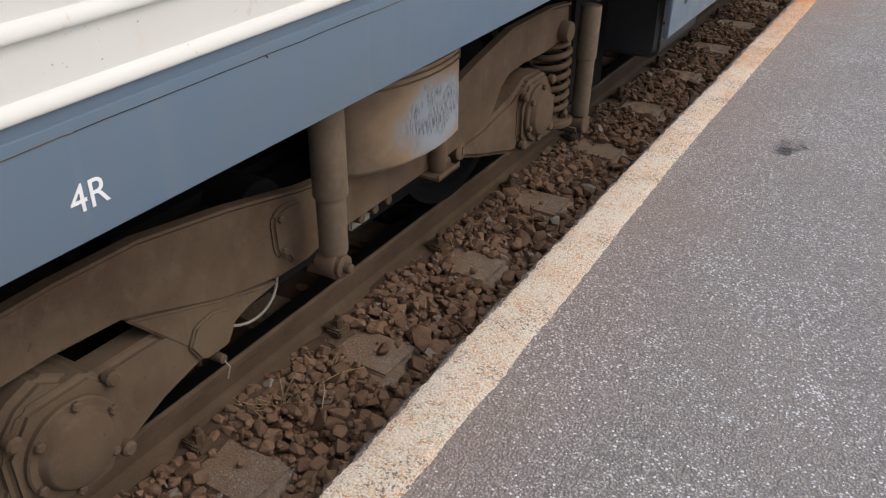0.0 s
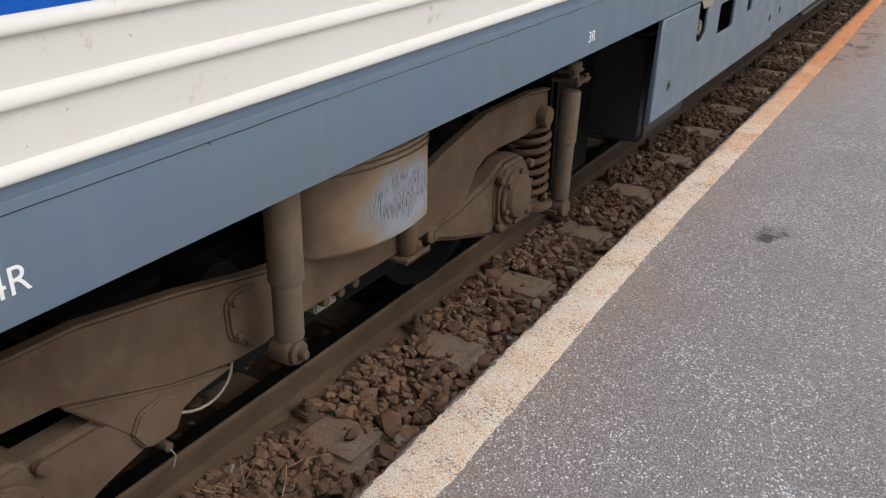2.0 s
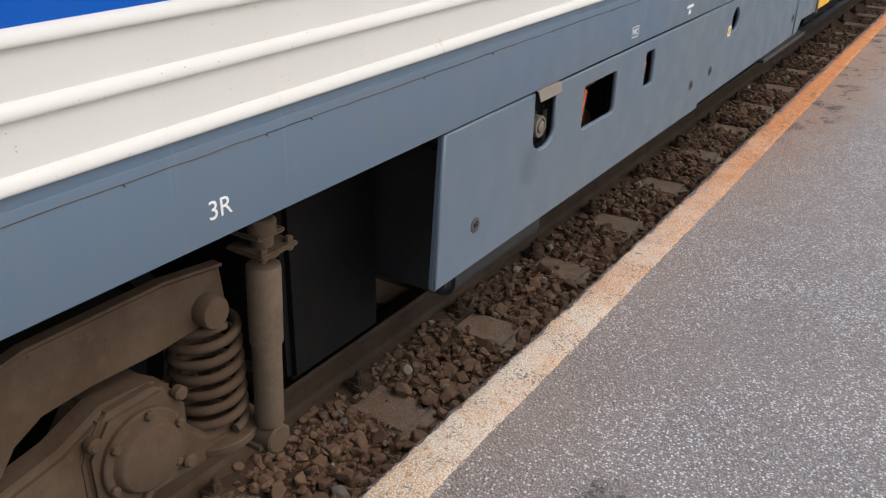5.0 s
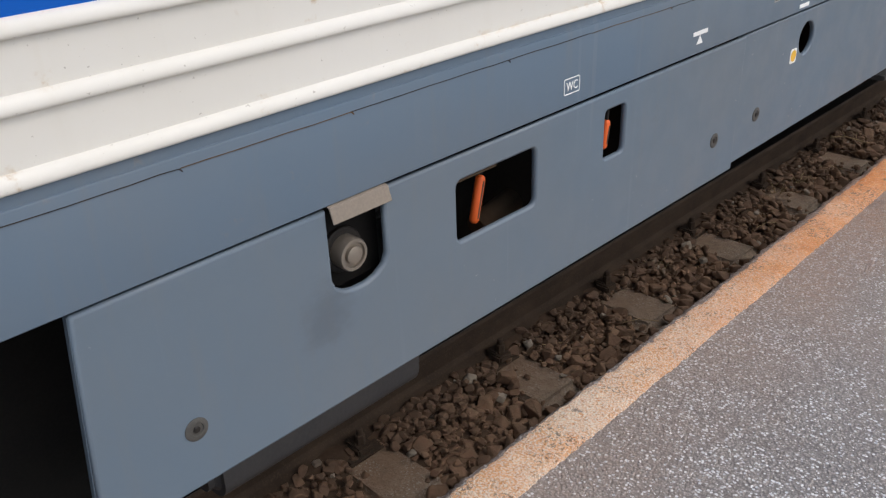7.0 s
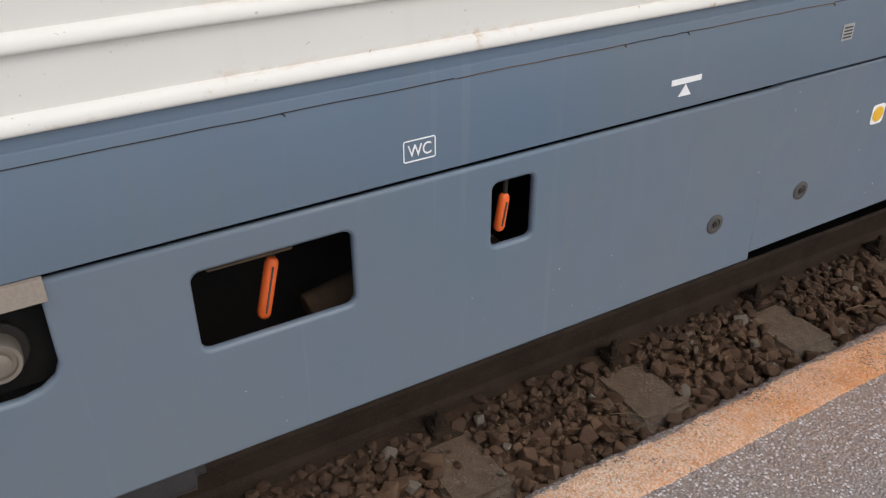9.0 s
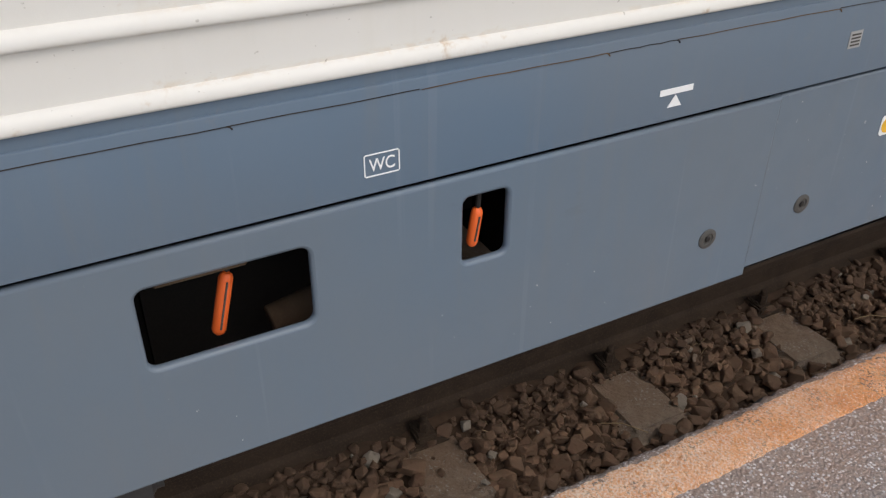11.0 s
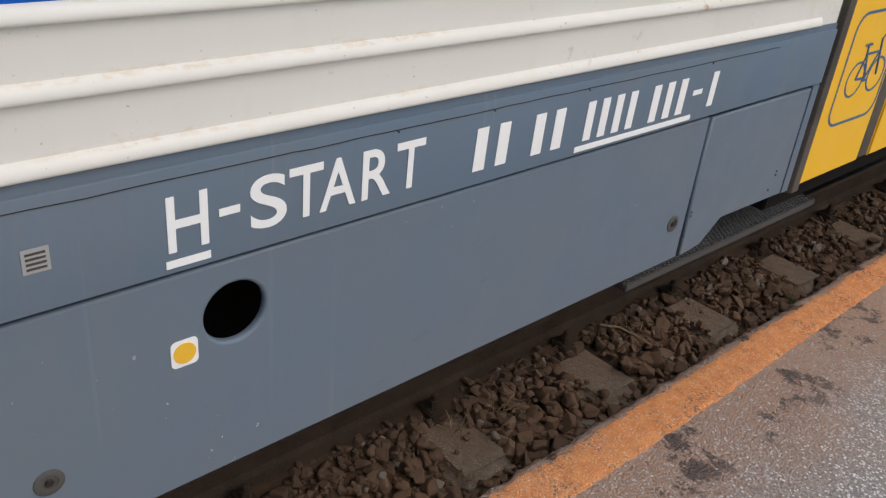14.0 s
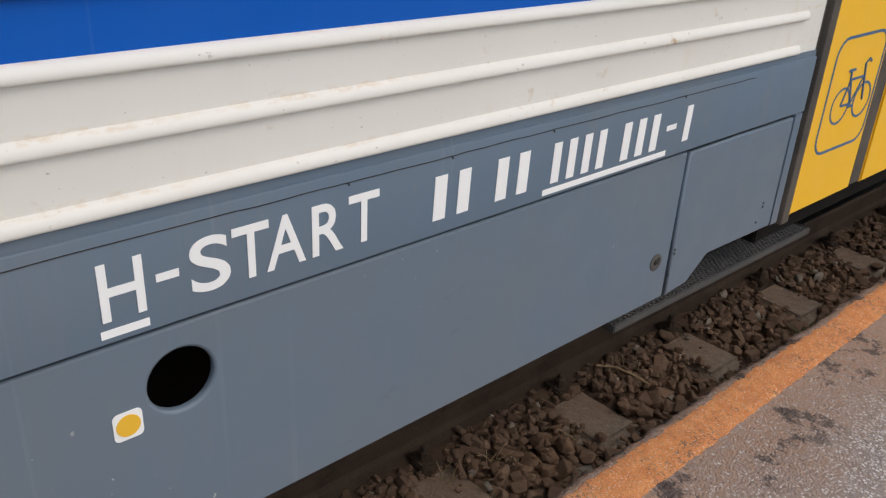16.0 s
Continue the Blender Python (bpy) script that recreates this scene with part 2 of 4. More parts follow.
def drum_material():
    """Dusty air-spring cover with a rubbed blue-grey patch and dark scuffs."""
    m = Mat("dusty_drum", 0.8)
    y, z = m.axis(1), m.axis(2)
    dust = m.mix(m.ramp(m.noise(6, 4), 0.3, 0.7), (0.135, 0.090, 0.055), (0.205, 0.142, 0.088))
    dy = m.math("DIVIDE", m.math("SUBTRACT", y, 1.33), 0.20)
    dz = m.math("DIVIDE", m.math("SUBTRACT", z, 0.50), 0.13)
    r = m.math("SQRT", m.math("ADD", m.math("MULTIPLY", dy, dy), m.math("MULTIPLY", dz, dz)))
    r = m.math("ADD", r, m.math("MULTIPLY", m.math("SUBTRACT", m.noise(14, 4), 0.5), 0.7))
    rim = m.mix(m.ramp(r, 0.95, 1.4, 0.55, 0.0), dust, (0.30, 0.20, 0.115))
    c = m.mix(m.ramp(r, 0.5, 1.1, 0.92, 0.0), rim, (0.235, 0.268, 0.305))
    scratch = m.ramp(m.noise(1.0, 4, 0.6, m.scaled((20, 330.0, 34.0))), 0.47, 0.60)
    patch = m.ramp(m.noise(11, 3), 0.42, 0.54)
    c = m.mix(m.math("MULTIPLY", m.math("MULTIPLY", scratch, patch), m.ramp(r, 0.5, 0.9, 0.9, 0.0)), c, (0.035, 0.035, 0.04))
    m.colour(c)
    m.bump(m.noise(160, 3), 0.2, 0.003)
    return m.m


DRUM = drum_material()


def asphalt_material():
    """Open, worn asphalt: pale and dark chips and painted glints in a grey-brown binder, brown dust towards the edge,
    oil marks.
    """
    m = Mat("worn_asphalt")
    chip, big, fleck = m.cells(150), m.cells(70), m.cells(108)
    tone, flash = m.t.nodes.new("ShaderNodeSeparateColor"), m.t.nodes.new("ShaderNodeSeparateColor")
    m.t.links.new(chip["Color"], tone.inputs[0])
    m.t.links.new(fleck["Color"], flash.inputs[0])
    shade = tone.outputs[0]
    c = m.mix(shade, (0.29, 0.258, 0.234), (0.58, 0.53, 0.49))
    c = m.mix(m.ramp(m.noise(420, 3), 0.4, 0.7, 0.0, 0.5), c, (0.15, 0.135, 0.122))
    gap = m.ramp(chip["Distance"], 0.3, 0.6)
    c = m.mix(m.math("MULTIPLY", gap, 0.55), c, (0.10, 0.09, 0.085))
    c = m.mix(m.math("MULTIPLY", m.ramp(m.noise(1.3, 5), 0.36, 0.7), 0.45), c, (0.33, 0.275, 0.235))
    # white flecks: pale chips and sky glints, both put into the colour
    rich = m.math("ADD", m.ramp(m.noise(2.2, 5, 0.6), 0.36, 0.64, 0.975, 0.56), m.ramp(m.axis(1), 1.5, 6.5, 0.03, -0.22))
    pale = m.math("MULTIPLY", m.math("GREATER_THAN", flash.outputs[1], rich), m.ramp(fleck["Distance"], 0.30, 0.46, 1.0, 0.0))
    small = m.cells(230)
    glint = m.t.nodes.new("ShaderNodeSeparateColor")
    m.t.links.new(small["Color"], glint.inputs[0])
    pale = m.math("MAXIMUM", pale, m.math("MULTIPLY", m.math("GREATER_THAN", glint.outputs[0], 0.93), m.ramp(small["Distance"], 0.36, 0.46, 1.0, 0.0)))
    c = m.mix(pale, c, (0.86, 0.86, 0.86))
    x, y = m.axis(0), m.axis(1)
    wob = m.math("MULTIPLY", m.math("SUBTRACT", m.noise(3.5, 5, 0.65), 0.5), 0.5)
    near = m.ramp(m.math("ADD", x, wob), -0.62, -0.15, 1.0, 0.0)
    along = m.ramp(y, 4.2, 6.6, 0.3, 0.95)
    c = m.mix(m.math("MULTIPLY", m.math("MULTIPLY", near, along), m.ramp(m.noise(45, 4), 0.25, 0.7, 0.45, 1.0)), c, (0.37, 0.215, 0.135))
    oil = m.math("MULTIPLY", m.ramp(m.math("ADD", m.noise(5.5, 6, 0.75), m.math("MULTIPLY", m.math("SUBTRACT", m.noise(95, 3), 0.5), 0.16)), 0.53, 0.60), m.ramp(y, 5.6, 6.7))
    oil = m.math("MULTIPLY", oil, m.ramp(x, -0.52, -0.36, 1.0, 0.0))
    c = m.mix(m.math("MULTIPLY", oil, 0.9), c, (0.05, 0.033, 0.028))
    dx = m.math("DIVIDE", m.math("ADD", x, 0.262), 0.085)
    dy = m.math("DIVIDE", m.math("SUBTRACT", y, 2.83), 0.13)
    r = m.math("ADD", m.math("SQRT", m.math("ADD", m.math("MULTIPLY", dx, dx), m.math("MULTIPLY", dy, dy))), m.math("MULTIPLY", m.math("SUBTRACT", m.noise(11, 5, 0.7), 0.5), 3.0))
    c = m.mix(m.ramp(r, 0.25, 0.8, 0.92, 0.0), c, (0.012, 0.012, 0.014))
    m.colour(c)
    m.rough(m.mix(pale, m.ramp(m.noise(60, 3), 0.3, 0.7, 0.4, 0.6), (0.24, 0.24, 0.24)))
    h = m.math("SUBTRACT", m.math("ADD", m.math("MULTIPLY", shade, 0.6), m.noise(300, 3)), m.math("MULTIPLY", chip["Distance"], 1.3))
    h = m.math("SUBTRACT", h, m.math("MULTIPLY", big["Distance"], 0.25))
    m.bump(h, 0.7, 0.005)
    m.b.inputs["Specular IOR Level"].default_value = 0.7
    return m.m


ASPHALT = asphalt_material()


def line_material():
    """Platform-edge paint on coarse asphalt: orange, worn to cream along the first metres, gritty, rubbed off in spots."""
    m = Mat("edge_line_paint", 0.8)
    y = m.axis(1)
    worn = m.ramp(m.math("ADD", y, m.math("MULTIPLY", m.math("SUBTRACT", m.noise(2.5, 4), 0.5), 3.0)), 2.4, 7.0, 1.0, 0.0)
    c = m.mix(m.ramp(m.noise(25, 4), 0.3, 0.7), (0.74, 0.262, 0.078), (0.86, 0.36, 0.122))
    pale = m.mix(m.ramp(m.noise(5, 4), 0.4, 0.65), (0.93, 0.80, 0.60), (0.88, 0.63, 0.38))
    pale = m.mix(m.math("MULTIPLY", m.ramp(m.noise(38, 5, 0.7), 0.52, 0.64), m.ramp(m.noise(70, 3), 0.35, 0.55, 0.3, 1.0)), pale, (0.66, 0.32, 0.12))
    c = m.mix(m.math("MULTIPLY", worn, m.ramp(m.noise(9, 4), 0.3, 0.7, 0.75, 1.0)), c, pale)
    grain, grit = m.noise(150, 4, 0.7), m.noise(170, 3, 0.6, m.scaled((1.0, 1.0, 0.3)))
    # highlights on the grit and shade between grains are put into the colour
    c = m.mix(m.ramp(grain, 0.53, 0.62, 0.0, 0.55), c, (0.45, 0.22, 0.09))
    white = m.math("MAXIMUM", m.ramp(m.noise(170, 3, 0.6), 0.60, 0.635, 0.0, 0.55), m.math("MULTIPLY", worn, m.ramp(grit, 0.49, 0.56)))
    c = m.mix(m.math("MULTIPLY", white, 0.85), c, (0.95, 0.91, 0.82))
    hole = m.math("MULTIPLY", m.ramp(m.noise(120, 4, 0.65), 0.54, 0.60), m.ramp(m.noise(7, 4), 0.46, 0.62))
    c = m.mix(m.math("MULTIPLY", hole, 0.85), c, (0.17, 0.13, 0.10))
    chip = m.ramp(m.noise(16, 5, 0.65), 0.66, 0.72)
    c = m.mix(m.math("MULTIPLY", chip, 0.75), c, (0.13, 0.10, 0.085))
    m.colour(c)
    m.bump(m.math("ADD", m.math("MULTIPLY", grain, -1.3), m.math("MULTIPLY", grit, 0.9)), 0.75, 0.010)
    return m.m


LINE = line_material()


def rock_material(name, island):
    """Ballast rock: grey-brown stones, red-brown with rust dust beside the rail."""
    m = Mat(name, 0.85)
    rnd = m.per_island() if island else m.per_object()
    x, y = m.axis(0), m.axis(1)
    grey = m.mix(rnd, (0.098, 0.072, 0.050), (0.235, 0.178, 0.126))
    rust = m.mix(rnd, (0.165, 0.088, 0.052), (0.285, 0.165, 0.098))
    edge = m.math("ADD", x, m.math("MULTIPLY", m.math("SUBTRACT", m.noise(7, 4), 0.5), 0.3))
    dusty = m.math("MULTIPLY", m.ramp(edge, -1.10, -0.84, 1.0, 0.0), m.ramp(m.math("ADD", y, m.math("MULTIPLY", m.noise(2, 3), 1.5)), 3.0, 6.0, 1.0, 0.85))
    c = m.mix(dusty, grey, rust)
    c = m.mix(m.ramp(m.noise(30, 5), 0.35, 0.7, 0.1, 0.65), c, (0.185, 0.125, 0.078))
    # stones get darker beside the rail from about y 3 on
    rail_dark = m.math("MULTIPLY", m.ramp(edge, -1.42, -1.18, 0.5, 0.0), m.ramp(y, 2.8, 4.0))
    c = m.mix(rail_dark, c, (0.060, 0.038, 0.025))
    pale = m.ramp(rnd, 0.965, 0.975)
    c = m.mix(pale, c, (0.29, 0.25, 0.20))
    m.colour(c)
    m.bump(m.math("ADD", m.noise(130, 4), m.math("MULTIPLY", m.noise(38, 4, 0.65), 1.6)), 0.5, 0.006)
    return m.m


ROCKS = rock_material("ballast_rock", True)
ROCK = rock_material("ballast_rock_single", False)


def concrete_material(name, base, dust, amount):
    m = Mat(name, 0.9)
    x = m.axis(0)
    edge = m.math("ADD", x, m.math("MULTIPLY", m.math("SUBTRACT", m.noise(9, 5, 0.65), 0.5), 0.35))
    d = m.math("MULTIPLY", m.ramp(edge, -1.32, -1.02, amount, 0.25), m.ramp(m.axis(1), 2.5, 6.0, 1.0, 0.8))
    c = m.mix(m.ramp(m.noise(35, 5), 0.35, 0.7), base, tuple(v * 1.45 for v in base))
    c = m.mix(d, c, dust)
    c = m.mix(m.math("MULTIPLY", m.ramp(m.noise(120, 4, 0.65), 0.54, 0.66), m.ramp(m.noise(11, 4), 0.4, 0.62)), c, (0.42, 0.39, 0.35))
    c = m.mix(m.ramp(m.noise(24, 5, 0.65), 0.52, 0.7, 0.0, 0.35), c, (0.12, 0.085, 0.06))
    m.colour(c)
    m.bump(m.math("ADD", m.noise(110, 5, 0.65), m.math("MULTIPLY", m.noise(18, 4), 1.5)), 0.85, 0.010)
    return m.m


SLEEPER = concrete_material("old_concrete", (0.28, 0.23, 0.175), (0.255, 0.165, 0.105), 0.9)
KERB = concrete_material("edge_concrete", (0.15, 0.14, 0.13), (0.10, 0.08, 0.065), 0.4)
SOIL = dusty_material("brown_soil", (0.062, 0.040, 0.027), (0.115, 0.072, 0.046), 0.95, 0.7, 60)
EARTH = dusty_material("dull_ground", (0.16, 0.15, 0.13), (0.2, 0.18, 0.15), 0.95, 0.7, 8)


# ---- mesh helpers ----
def part(name, bm, material, parent=None, label=""):
    """Links a bmesh as one mesh object under a thing or a part."""
    data = bpy.data.meshes.new(name)
    bm.to_mesh(data)
    bm.free()
    return part_data(name, data, material, parent, label)


def part_data(name, data, material, parent=None, label=""):
    if material and not data.materials:
        data.materials.append(material)
    ob = new(name, data)
    ob.parent = parent
    if label:
        tagged(ob, label)
    return ob


def thing(name, label, category, place=(0, 0, 0), group="", kind=""):
    ob = new(name)
    ob.empty_display_size = 0.1
    ob.location = place
    return tagged(ob, label, category, group, kind)


def soften(bm, width, segments=2, angle=35):
    edges = [e for e in bm.edges if len(e.link_faces) == 2 and e.calc_face_angle(0) > radians(angle)]
    if width and edges:
        bmesh.ops.bevel(bm, geom=edges, offset=width, segments=segments, affect="EDGES", clamp_overlap=True)


def smooth(bm, angle=40):
    for f in bm.faces:
        f.smooth = True
    for e in bm.edges:
        e.smooth = not (len(e.link_faces) == 2 and e.calc_face_angle(0) > radians(angle))
    return bm


def box(lo, hi, bevel=0.0, into=None):
    bm = into or bmesh.new()
    c, s = (Vector(lo) + Vector(hi)) / 2, Vector(hi) - Vector(lo)
    one = bmesh.new()
    bmesh.ops.create_cube(one, size=1, matrix=Matrix.Translation(c) @ Matrix.Diagonal((*s, 1)))
    soften(one, bevel)
    merge(bm, one)
    return bm


def merge(bm, other):
    """Adds the faces of other to bm and frees other."""
    data = bpy.data.meshes.new("joined")
    other.to_mesh(data)
    other.free()
    bm.from_mesh(data)
    bpy.data.meshes.remove(data)
    return bm


def prism(outline, a, b, axis="x", bevel=0.0, segments=2):
    """A plate with this outline, from a to b along the axis; the outline is in the two other axes, in their order."""
    def at(p, q):
        return {"x": (q, p[0], p[1]), "y": (p[0], q, p[1]), "z": (p[0], p[1], q)}[axis]
    bm = bmesh.new()
    lo = [bm.verts.new(at(p, a)) for p in outline]
    hi = [bm.verts.new(at(p, b)) for p in outline]
    bm.faces.new(lo), bm.faces.new(hi[::-1])
    for i in range(len(lo)):
        j = (i + 1) % len(lo)
        bm.faces.new((lo[j], lo[i], hi[i], hi[j]))
    bmesh.ops.recalc_face_normals(bm, faces=bm.faces)
    soften(bm, bevel, segments)
    return bm


def lathe(profile, a, b, segments=28):
    """A turned form: profile of (how far along from a to b in metres, radius)."""
    a, b = Vector(a), Vector(b)
    turn = (b - a).to_track_quat("Z", "Y").to_matrix()
    bm = bmesh.new()
    rings = []
    for h, r in profile:
        rings.append([bm.verts.new(a + turn @ Vector((r * math.cos(k * math.tau / segments), r * math.sin(k * math.tau / segments), h))) for k in range(segments)])
    for u, v in zip(rings, rings[1:]):
        for k in range(segments):
            n = (k + 1) % segments
            bm.faces.new((u[k], u[n], v[n], v[k]))
    bm.faces.new(rings[0][::-1]), bm.faces.new(rings[-1])
    bmesh.ops.recalc_face_normals(bm, faces=bm.faces)
    return smooth(bm)


def rod(a, b, r, segments=16, round_end=0.003):
    n = (Vector(b) - Vector(a)).length
    e = min(round_end, n / 3, r / 2)
    return lathe([(0, r - e), (e, r), (n - e, r), (n, r - e)], a, b, segments)


def tube(points, r, segments=10, closed=False):
    """A round bar that follows the points."""
    pts = [Vector(p) for p in points]
    bm, rings = bmesh.new(), []
    side = None
    for i, p in enumerate(pts):
        d = (pts[min(i + 1, len(pts) - 1)] - pts[max(i - 1, 0)]).normalized()
        if side is None:
            side = d.orthogonal().normalized()
        side = (side - d * side.dot(d)).normalized()
        up = d.cross(side)
        rings.append([bm.verts.new(p + r * (math.cos(k * math.tau / segments) * side + math.sin(k * math.tau / segments) * up)) for k in range(segments)])
    for u, v in zip(rings, rings[1:]):
        for k in range(segments):
            n = (k + 1) % segments
            bm.faces.new((u[k], u[n], v[n], v[k]))
    bm.faces.new(rings[0][::-1]), bm.faces.new(rings[-1])
    bmesh.ops.recalc_face_normals(bm, faces=bm.faces)
    return smooth(bm, 60)


def ribbon(points, width, x, thick=0.0012, closed=False, bm=None):
    """A painted stroke on the side of the car, along points in (y, z)."""
    bm = bm or bmesh.new()
    pts = [Vector(p) for p in points]
    n = len(pts)
    sides = []
    for i, p in enumerate(pts):
        a = pts[(i - 1) % n] if closed or i else p
        b = pts[(i + 1) % n] if closed or i < n - 1 else p
        d = (b - a).normalized()
        q = Vector((-d.y, d.x)) * width / 2
        sides.append(tuple(bm.verts.new((xx, w.x, w.y)) for xx in (x, x + thick) for w in (p + q, p - q)))
    for i in range(n if closed else n - 1):
        u, v = sides[i], sides[(i + 1) % n]
        bm.faces.new((u[2], u[3], v[3], v[2])), bm.faces.new((u[0], u[2], v[2], v[0])), bm.faces.new((u[3], u[1], v[1], v[3]))
    bmesh.ops.recalc_face_normals(bm, faces=bm.faces)
    return bm


def rounded(y0, z0, y1, z1, r, steps=5):
    """The outline of a rectangle with rounded corners."""
    out = []
    for cy, cz, a in ((y1 - r, z1 - r, 0), (y0 + r, z1 - r, 90), (y0 + r, z0 + r, 180), (y1 - r, z0 + r, 270)):
        out += [(cy + r * math.cos(radians(a + 90 * k / steps)), cz + r * math.sin(radians(a + 90 * k / steps))) for k in range(steps + 1)]
    return out


def circle(y, z, r, n=40):
    return [(y + r * math.cos(k * math.tau / n), z + r * math.sin(k * math.tau / n)) for k in range(n)]


def from_curve(curve, m):
    """The mesh of a curve or text, laid into the world by m."""
    ob = new("outline", curve)
    bpy.context.view_layer.update()
    data = bpy.data.meshes.new_from_object(ob.evaluated_get(bpy.context.evaluated_depsgraph_get()))
    bpy.data.objects.remove(ob)
    data.transform(m)
    return data


SIDE = Matrix(((0, 0, 1, 0), (1, 0, 0, 0), (0, 1, 0, 0), (0, 0, 0, 1)))   # (across, up, out) to the car's side


def sheet_metal(outlines, x_out, thick, edge=0.003):
    """A plate in the car's side with holes: the first outline is its rim, all are in (y, z)."""
    c = bpy.data.curves.new("plate", "CURVE")
    c.dimensions, c.fill_mode = "2D", "BOTH"
    c.extrude, c.bevel_depth, c.bevel_resolution, c.offset = thick / 2 - edge, edge, 2, -edge
    for pts in outlines:
        s = c.splines.new("POLY")
        s.points.add(len(pts) - 1)
        for p, (y, z) in zip(s.points, pts):
            p.co = (y, z, 0, 1)
        s.use_cyclic_u = True
    return from_curve(c, Matrix.Translation((x_out - thick / 2, 0, 0)) @ SIDE)


def words(text, y0, y1, z0, z1, x, thick=0.0012, lean=0.0, bold=0.0):
    """Lettering that fills the given rectangle of the car's side."""
    c = bpy.data.curves.new("words", "FONT")
    c.body, c.shear, c.offset, c.extrude = text, lean, bold, thick / 2
    data = from_curve(c, Matrix.Identity(4))
    co = np.array([v.co[:] for v in data.vertices])
    lo, hi = co.min(0), co.max(0)
    data.transform(Matrix.Translation((x + thick / 2, y0, z0)) @ SIDE @ Matrix.Diagonal(((y1 - y0) / (hi[0] - lo[0]), (z1 - z0) / (hi[1] - lo[1]), 1, 1)) @ Matrix.Translation((-lo[0], -lo[1], 0)))
    bm = bmesh.new()
    bm.from_mesh(data)
    return bm


# ---- ground, platform and track ----
CAR_X = -0.88              # the car's side
Y0, Y1 = -5.0, 15.0        # the stretch of track that is built


def edge_line(y):
    """Where the platform's lip, the line's outer rim and its inner rim run."""
    at = (-5.0, 0.0, 1.0, 2.5, 5.0, 7.0, 8.5, 15.0)
    lip = np.interp(y, at, (-0.70, -0.722, -0.748, -0.762, -0.768, -0.790, -0.800, -0.84))
    outer = np.interp(y, at, (-0.68, -0.700, -0.726, -0.742, -0.742, -0.757, -0.766, -0.80))
    inner = np.interp(y, at, (-0.53, -0.555, -0.566, -0.609, -0.622, -0.638, -0.668, -0.71))
    return float(lip), float(outer), float(inner)


def build_ground():
    bm = bmesh.new()
    s = 400
    bm.faces.new([bm.verts.new(p) for p in ((-s, -s, -0.62), (s, -s, -0.62), (s, s, -0.62), (-s, s, -0.62))])
    tagged(part("ground", bm, EARTH), "bare brown-grey ground around the station", "ground", kind="structure")


def build_platform():
    """The slab with a crumbling lip: rows along the track, each a cut from its foot over the lip to the far side."""
    step, verts, faces = 0.01, [], []
    rows = int((Y1 - Y0) / step) + 1
    cut = [(0.02, -0.60), (0.02, -0.30), (0.012, -0.12), (0.004, -0.045), (0.0, -0.028), (0.006, -0.012), (0.018, -0.003), (0.036, 0.0),
           (0.08, 0.0), (0.16, 0.0), (0.30, 0.0), (0.8, 0.0), (2.0, -0.005), (5.5, -0.04), (5.5, -0.6)]
    for i in range(rows):
        y = Y0 + i * step
        lip = edge_line(y)[0]
        for k, (dx, z) in enumerate(cut):
            w = 1.0 if 2 <= k <= 7 else 0.25 if k == 8 else 0.0
            n1 = noise.noise((y * 9, k * 0.6, 3.1)) * 0.010 + noise.noise((y * 34, k * 1.7, 7.7)) * 0.009 + noise.noise((y * 95, k * 3.1, 9.7)) * 0.007
            n2 = noise.noise((y * 30, k * 2.3, 11.0)) * 0.004 + noise.noise((y * 90, k * 3.3, 13.0)) * 0.004
            verts.append((lip + dx + w * n1, y, z + w * n2))
    m = len(cut)
    for i in range(rows - 1):
        for k in range(m - 1):
            a = i * m + k
            faces.append((a, a + 1, a + m + 1, a + m))
    data = bpy.data.meshes.new("platform")
    data.from_pydata(verts, [], faces)
    data.materials.append(ASPHALT)
    data.materials.append(KERB)
    for i, f in enumerate(data.polygons):
        f.material_index = 1 if i % (m - 1) < 5 else 0
        f.use_smooth = True
    bm = bmesh.new()
    bm.from_mesh(data)
    bmesh.ops.recalc_face_normals(bm, faces=bm.faces)
    bm.to_mesh(data)
    bm.free()
    tagged(part_data("platform", data, None), "low worn asphalt platform with a crumbling concrete lip", "platform", kind="structure")


def build_line():
    """The painted band along the edge, a thin skin with ragged rims."""
    step, verts, faces = 0.012, [], []
    rows, cols = int((Y1 - Y0) / step) + 1, 9
    for i in range(rows):
        y = Y0 + i * step
        _, a, b = edge_line(y)
        for k in range(cols):
            f = k / (cols - 1)
            r = 1.0 if k in (0, cols - 1) else 0.0
            x = a + (b - a) * f + r * (1.0 if k == 0 else 0.55) * (noise.noise((y * 6, k, 1.3)) * 0.007 + noise.noise((y * 27, k, 5.3)) * 0.005 + noise.noise((y * 75, k, 8.3)) * 0.006)
            z = 0.0045 + noise.noise((y * 35, x * 35, 2.0)) * 0.0015 - r * 0.0045
            verts.append((x, y, z))
    for i in range(rows - 1):
        for k in range(cols - 1):
            p = i * cols + k
            faces.append((p, p + 1, p + cols + 1, p + cols))
    data = bpy.data.meshes.new("painted_line")
    data.from_pydata(verts, [], faces)
    for f in data.polygons:
        f.use_smooth = True
    tagged(part_data("painted_line", data, LINE), "worn orange edge line painted along the platform", "line", kind="structure")


RAIL_X, RAIL_TOP, SLEEPER_TOP = -1.50, -0.262, -0.425
SLEEPERS = [1.300 + 0.680 * i for i in range(-9, 20)]


